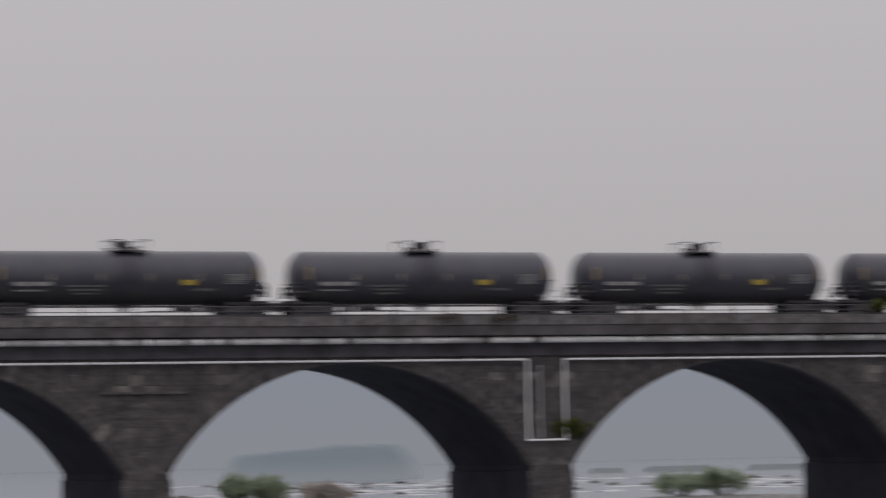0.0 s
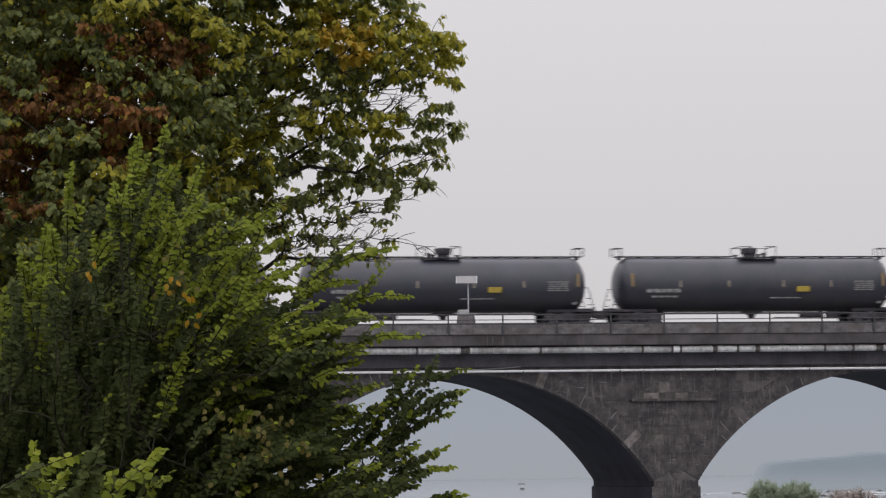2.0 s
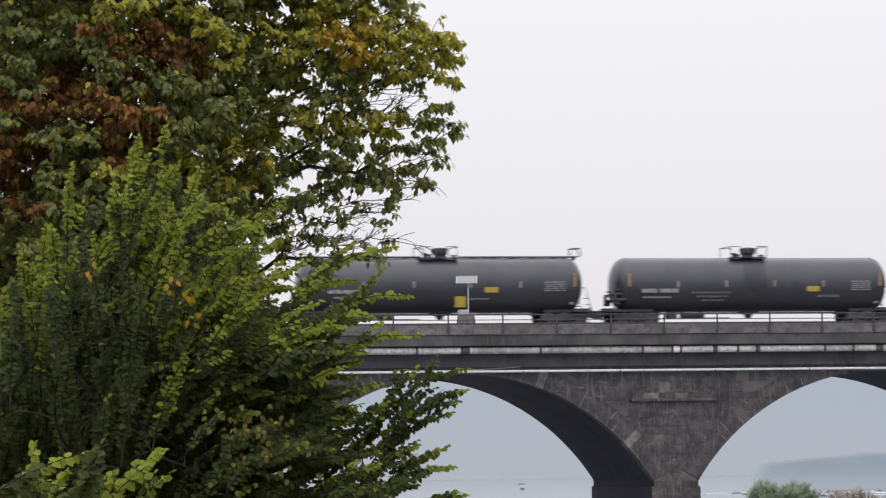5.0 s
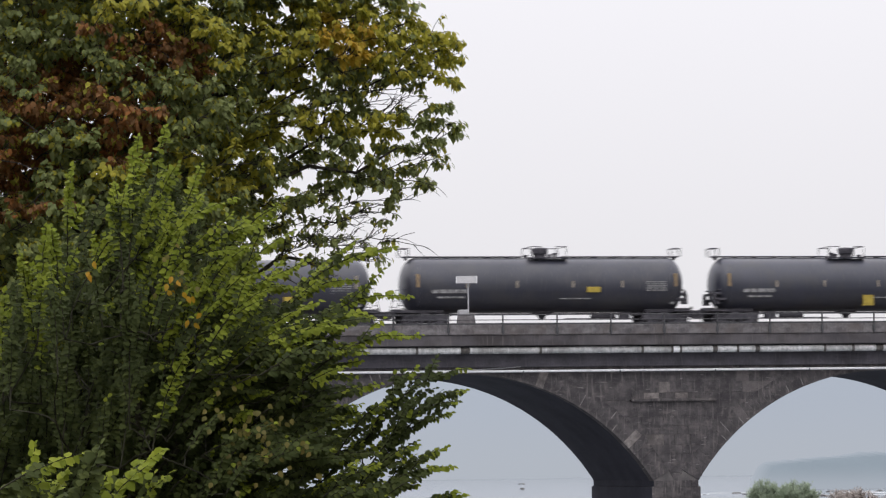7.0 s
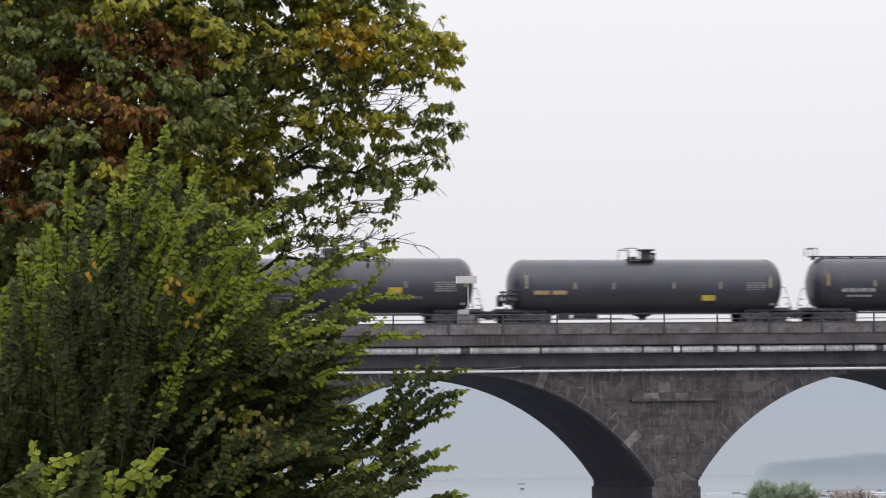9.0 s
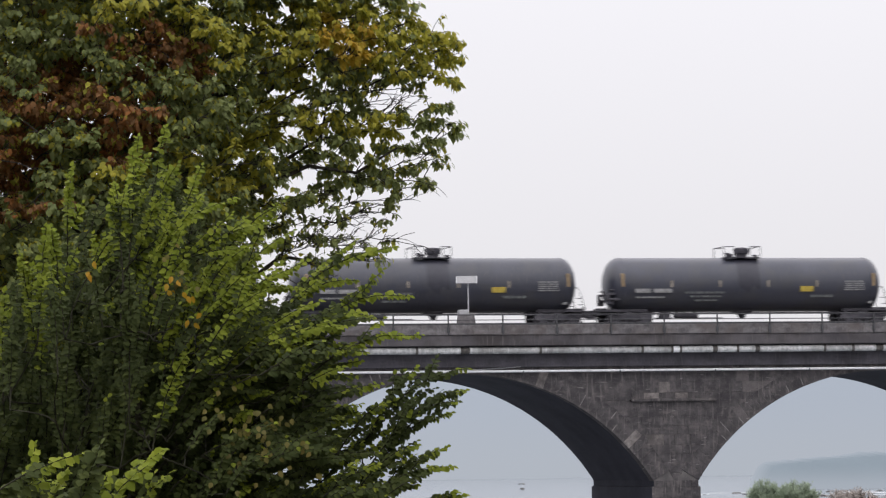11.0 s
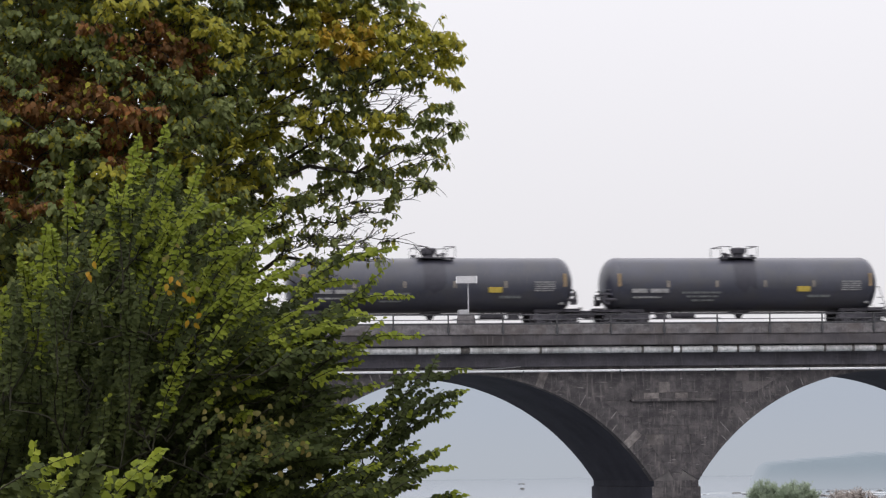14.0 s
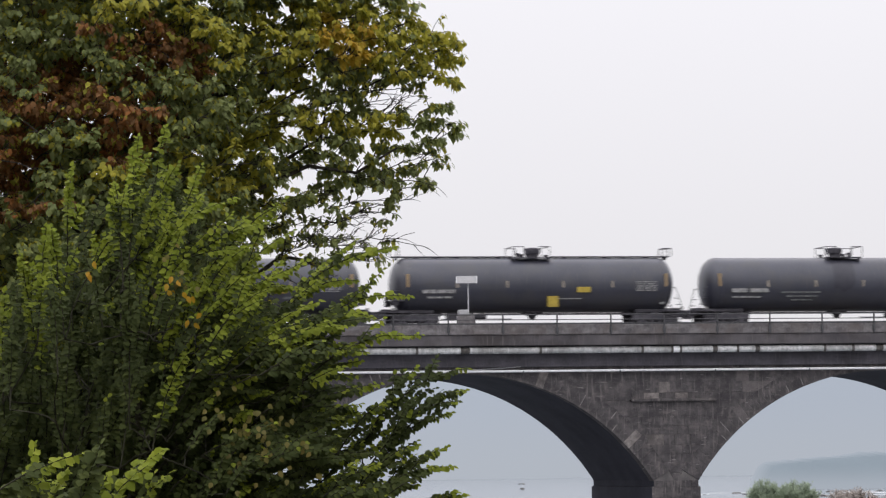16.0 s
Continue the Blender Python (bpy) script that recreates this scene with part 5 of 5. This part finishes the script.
# long arching ones over the river
RIVER_TIPS = [
    (-1.05, 1.62, -0.4, 1.0, 0.3), (-0.95, 1.4, -0.5, 1.0, 0.2), (-0.85, 1.12, -0.5, 1.0, 0.2), (-1.2, 1.2, -0.7, 0.9, 0.3), (-0.7, 0.95, -0.4, 0.9, 0.2), (-1.35, 1.5, -0.6, 0.9, 0.4),
    (-0.34, 1.52, 0, 1.05, 0.2), (-0.62, 1.3, 0.2, 0.8, 0.2), (-0.24, 1.17, 0.1, 0.9, 0.05), (-0.5, 1.02, -0.2, 0.7, 0.1), (-0.16, 0.88, -0.2, 0.9, 0.0),
    (0.17, 0.65, 0, 1.0, 0.4), (0.15, 0.5, 0.12, 0.9, 0.35), (0.1, 0.42, -0.15, 0.9, 0.4), (-0.2, 0.66, 0.2, 0.55, 1.1), (0.04, 0.33, -0.1, 0.9, 0.5), (-0.42, 0.42, -0.1, 0.5, 0.8),
    (0.0, 0.1, 0.1, 0.8, 0.45), (-0.2, 0.12, -0.1, 0.7, 0.6), (0.05, -0.05, 0.0, 0.8, 0.05), (-0.15, -0.1, -0.2, 0.7, 0.4), (0.13, -0.25, 0.1, 0.8, 0.3), (-0.3, -0.2, 0.1, 0.7, 0.2),
    (-0.55, -0.08, 0.2, 0.7, 0.4), (-0.72, 0.02, 0.1, 0.7, 0.4), (-0.45, 0.12, 0.2, 0.7, 0.4), (-0.62, 0.24, 0.3, 0.7, 0.4), (-0.36, 0.24, 0.2, 0.6, 0.4), (-0.8, -0.15, 0.0, 0.6, 0.3), (-0.42, -0.22, 0.1, 0.6, 0.3)]
elm("elm_tree", "young elm with bright green leafy shoots on the bank", 33, -2.5, 24.0, ELM_EDGE,
    HIGH_TIPS,
    600, 0.7, -2.3, leaf=0.058, length=(0.6, 1.05), sides=4, thick=72,
    river=RIVER_TIPS, turned=[(-2.36, 1.33, 3), (-1.84, 1.22, 5), (-1.72, 1.17, 3), (-1.68, 1.0, 3), (-1.35, 0.22, 26), (-1.15, 0.28, 14), (-1.42, 0.02, 14), (-1.2, 0.06, 14), (-0.95, 0.12, 12), (-1.52, 0.34, 12), (-1.78, 1.27, 10)])
SHRUB_EDGE = [(0.14, -1.9), (0.05, -1.5), (-0.1, -1.45), (-0.6, -1.5), (-1.0, -1.7)]
elm("elm_shrub", "low elm sucker with pale green shoots", 51, -2.2, 18.0, SHRUB_EDGE,
    [(-1.93, 0.07, 0, 0.9, -0.75), (-2.02, -0.02, 0.1, 0.8, -0.6), (-1.5, 0.08, 0, 0.8, -0.2), (-1.57, 0.0, -0.1, 0.7, -0.25), (-1.47, -0.05, 0.1, 0.6, -0.2), (-1.8, -0.06, 0.1, 0.5, 0.0), (-1.88, -0.1, 0.1, 0.5, 0.2), (-2.2, 0.1, 0.2, 0.7, -0.5)],
    14, 0.18, -2.2, leaf=0.068, depth=0.4, length=(0.4, 0.7), left=-2.5, sides=2)
# ---------------------------------------------------------------- the river behind the bridge
def lumps(name, label, category, mat, places, flat, seed):
    rng = random.Random(seed)
    bm = bmesh.new()
    for c, size in places:
        r = bmesh.ops.create_icosphere(bm, subdivisions=1, radius=1.0)
        off = Vector((rng.uniform(0, 90), rng.uniform(0, 90), 0))
        for v in r["verts"]:
            k = 1 + 0.45 * noise.noise(v.co * 1.3 + off)
            v.co = c + Vector((v.co.x * size * k, v.co.y * size * 0.7 * k, v.co.z * size * flat * k))
    return tagged(mesh_ob(name, bm, mat), label, category, kind="stuff")


rng = random.Random(77)
rocks, froth = [], []
for i in range(330):
    far = rng.uniform(405, 560)
    side = rng.uniform(30, 175)
    if noise.noise((side * 0.04, far * 0.012, 2.0)) > -0.12:
        rocks.append((spot(side, -6.0, far), rng.uniform(0.25, 1.1)))
for i in range(420):
    far = rng.uniform(400, 570)
    side = rng.uniform(28, 178)
    if noise.noise((side * 0.03, far * 0.02, 8.0)) > -0.05:
        froth.append((spot(side, -6.0, far), rng.uniform(0.9, 3.4)))
rocks += [(spot(15.1, -5.8, 680), 0.6), (spot(15.4, -4.9, 681), 0.45), (spot(14.6, -4.9, 681), 0.4)]
lumps("river_rocks", "dark wet boulders scattered in the shallow river", "rocks", ROCK, rocks, 0.35, 1)
lumps("white_water", "pale patches of white water among the rocks", "rapids", FOAM, froth, 0.035, 2)


def islet_bush(right, far, height, spread, seed, mat, label):
    """A low willow bush on a gravel islet."""
    g = Growth(seed)
    rng = g.rng
    foot = spot(right, 0, far)
    foot.z = 0.25
    bush = thing("willow_bush", Matrix.Translation((0, 0, 0)), label, "bush")
    for i in range(26):
        a = rng.uniform(0, 2 * math.pi)
        k = rng.random() ** 0.6
        tip = foot + Vector((math.cos(a) * spread * k, math.sin(a) * spread * 0.7 * k, height * (1 - 0.45 * k * k) * rng.uniform(0.8, 1.05)))
        low = foot + Vector((math.cos(a), math.sin(a), 0)) * 0.5
        leafy_limb(g, low, tip, 0.05, 9, 0.9, 4, 0.5, 6, 0.24, 0.45, lambda p: mat, droop=0.2, sides=5, start=0.3, flat=0.3)
    g.wood("stem", BARK, bush)
    g.crown([mat], bush)
    return bush


def islet(right, far, length, seed):
    bm = bmesh.new()
    c = spot(right, -6.0, far)
    r = bmesh.ops.create_icosphere(bm, subdivisions=3, radius=1.0)
    for v in r["verts"]:
        k = 1 + 0.25 * noise.noise(v.co * 1.6 + Vector((seed, 0, 0)))
        v.co = c + Vector((v.co.x * length * k, v.co.y * length * 0.6 * k, v.co.z * 0.45 * k))
    return tagged(mesh_ob("islet", bm, ROCK, smooth=True), "low gravel islet in the river", "islet", kind="structure")


for right, far, length, seed in ((36, 330, 11, 3), (79, 330, 12, 5)):
    islet(right, far, length, seed)
islet_bush(30.9, 330, 2.9, 1.5, 61, LEAF_ISLE, "pale green willow bush on a river islet")
islet_bush(34.1, 331, 2.8, 2.2, 62, LEAF_ISLE, "pale green willow bush on a river islet")
islet_bush(39.5, 330, 1.9, 3.0, 63, LEAF_REED, "dull reddish brown low bush on a river islet")
islet_bush(75.0, 330, 2.2, 3.0, 64, LEAF_ISLE, "pale green willow bush on a river islet")
islet_bush(79.6, 330, 2.6, 3.2, 65, LEAF_ISLE, "pale green willow bush on a river islet")


# ---------------------------------------------------------------- small things on the bridge
def solar_mast():
    """A solar panel on a thin pole, with its box on a concrete footing behind the parapet."""
    mast = thing("solar_panel_mast", pose(42.25, 0.35, SLAB_TOP), "pale solar panel on a thin pole with a concrete footing", "solar panel")
    bm = boxed(-0.55, 0.55, -0.35, 0.35, 0.0, 1.15, bevel=0.04)
    for v in bm.verts:
        if v.co.z > 0.6:
            v.co.x = v.co.x * 0.74
            v.co.y *= 0.74
    part("footing", bm, KERB, mast, "grey concrete footing")
    part("control_box", boxed(-0.42, 0.12, -0.2, 0.2, 1.152, 1.4, bevel=0.02), GREY_PANEL, mast, "pale grey metal box")
    part("pole", rod(bmesh.new(), (0.14, 0, 1.15), (0.14, 0, 2.86), 0.04, None, 10), GREY_PANEL, mast)
    bm = boxed(-0.57, 0.57, -0.3, 0.3, -0.02, 0.02, bevel=0.008)
    tilt = Matrix.Translation((0.05, -0.05, 3.0)) @ pose(0, 0, 0, 42, 0, -14)
    bmesh.ops.transform(bm, matrix=tilt, verts=bm.verts)
    panel = part("panel", bm, GREY_PANEL, mast, "flat pale grey panel")
    bm = boxed(-0.53, 0.53, -0.27, 0.27, 0.021, 0.026)
    bmesh.ops.transform(bm, matrix=tilt, verts=bm.verts)
    part("cell_sheet", bm, CELLS, panel, "hazy glass over grey cells")
    bm = rods([((0.14, 0, 2.84), (0.05, -0.05, 2.98)), ((-0.2, -0.02, 2.95), (0.3, -0.1, 2.97))], 0.025)
    part("bracket", bm, STEEL, mast)


CELLS = surface("hazy_solar_glass", (0.22, 0.22, 0.225), (0.28, 0.28, 0.285), 3.0, 0.3, bump=0.0)
solar_mast()


def weed(place, spread, height, seed, mat, label, hang=0.0):
    g = Growth(seed)
    rng = g.rng
    plant = thing("wall_weed", Matrix.Translation((0, 0, 0)), label, "plant")
    place = Vector(place)
    for i in range(int((10 if hang else 26) * spread / 0.6)):
        root = place + Vector((rng.uniform(-spread, spread) * 0.6, 0, 0))
        tip = root + Vector((rng.gauss(0, 0.35) * spread, -rng.uniform(0.1, 0.5), height * rng.uniform(0.4, 1.0) - hang * rng.random()))
        pts = g.bough(root, tip, 0.15, 0.08, 4)
        g.tube(pts, 0.012, 0.005, 4)
        for m in range(16):
            p = pts[1 + m % 3].lerp(pts[2 + m % 3], rng.random())
            size = rng.uniform(0.07, 0.13) if hang else rng.uniform(0.1, 0.2)
            g.add_leaf(mat, p, (unit(rng) + (tip - root) * 0.6).normalized(), unit(rng), size, size * 0.7)
    g.wood("stem", BARK, plant)["kind"] = "stuff"
    g.crown([mat], plant, "leaves")
    return plant


weed((LOOP_X + LOOP_W + 0.35, 0.0, 6.1), 1.2, 1.3, 71, LEAF_WALL, "green weed growing from the stone pier")
weed((98.0, LIP + 0.1, KERB_TOP - 0.02), 0.7, 0.9, 72, LEAF_WALL, "green weed on top of the parapet")
weed((71.0, LIP - 0.05, KERB_TOP - 0.05), 1.1, 0.12, 73, LEAF_CREEPER, "brown creeper hanging over the parapet", 0.4)
weed((74.3, LIP - 0.05, KERB_TOP - 0.05), 1.2, 0.15, 74, LEAF_CREEPER, "brown creeper hanging over the parapet", 0.45)

# a loose cable end that hangs over the conduit
bm = bmesh.new()
points = [Vector((38.4 + 0.95 * i, -0.3, 10.76 + 0.008 * (i - 2.5) ** 2)) for i in range(8)]
for a, b in zip(points, points[1:]):
    rod(bm, a, b, 0.013, None, 6)
tagged(mesh_ob("loose_cable", bm, GREY_PANEL), "thin pale cable hanging loose over the conduit", "cable")

# ---------------------------------------------------------------- stones of the near walls, piece by piece
for k in range(FIRST, LAST + 1):
    rng = random.Random(100 + k)
    faces = course_stones(k, rng)
    if k in NEAR_PIERS:
        for corners, proud in faces:
            bm = bmesh.new()
            stone_block(bm, corners, proud)
            cx, cz = sum(q[0] for q in corners) / 4 - PIER_X - k * PITCH_X, sum(q[1] for q in corners) / 4
            washed = (-1.7 < cx < 1.0 and 9.2 < cz < 10.1 and rng.random() < 0.4) or (-1.9 < cx < -0.7 and 6.2 < cz < 8.3 and rng.random() < 0.45) or (-3.6 < cx < -2.6 and 9.3 < cz < 10.0 and rng.random() < 0.5)
            sooty = noise.noise((cx * 0.35, k * 7.3, cz * 0.45)) + rng.uniform(-0.2, 0.2) > (0.0 if k > 0 else 0.42)
            part("stone", bm, PALE_STONE if washed else SOOT_STONE if sooty else STONE, walls[k])
    else:
        bm = bmesh.new()
        for corners, proud in faces:
            stone_block(bm, corners, proud)
        ob = part("stonework", bm, STONE, walls[k])
        ob["kind"] = "stuff"
COUNT = 57
ring_mes = [voussoir_mesh(COUNT, d) for d in (1.05, 1.0, 1.1)]
swing = math.asin(HALF_SPAN / RADIUS)
rng = random.Random(9)
mortar_mes = []
for low, high, wide in ((0.1, 0.75, 0.022), (0.3, 1.0, 0.03), (0.05, 0.45, 0.026), (0.5, 0.95, 0.034)):
    bm = boxed(-wide, wide, -0.03, 0.05, RADIUS + low, RADIUS + high, bevel=0.008)
    for q in bm.verts:
        q.co.x *= 0.6 + 0.7 * noise.noise((q.co.z * 3, wide * 90, 0)) ** 2
    me = bpy.data.meshes.new("mortar_joint")
    bm.to_mesh(me)
    bm.free()
    me.materials.append(MORTAR)
    mortar_mes.append(me)
for k in range(FIRST, LAST):
    for i in range(COUNT):
        a = -swing + (2 * i + 1) * swing / COUNT
        v = new("voussoir", rng.choice(ring_mes))
        v.parent = walls[k] if i < COUNT // 2 else walls[k + 1]
        if (k == -1 and min(abs(math.degrees(a) - 19.5), abs(math.degrees(a) - 46.9)) < 1.0):
            v.material_slots[0].link = "OBJECT"
            v.material_slots[0].material = PALE_STONE
        elif noise.noise((i * 0.11, k * 5.1, 2.0)) + rng.uniform(-0.25, 0.25) > (0.0 if k >= 0 and i > COUNT // 2 else 0.18):
            v.material_slots[0].link = "OBJECT"
            v.material_slots[0].material = SOOT_STONE
        v.matrix_basis = pose(PIER_X + (k + 0.5) * PITCH_X, rng.uniform(-0.015, 0.015), CENTRE_Z, 0, math.degrees(a), 0)
        if 14 < abs(math.degrees(a)) < 50 and rng.random() < 0.36:
            joint = new("mortar_joint", rng.choice(mortar_mes))
            joint.parent = v.parent
            joint.matrix_basis = pose(PIER_X + (k + 0.5) * PITCH_X, 0.0, CENTRE_Z, 0, math.degrees(a + swing / COUNT), 0)

motions()
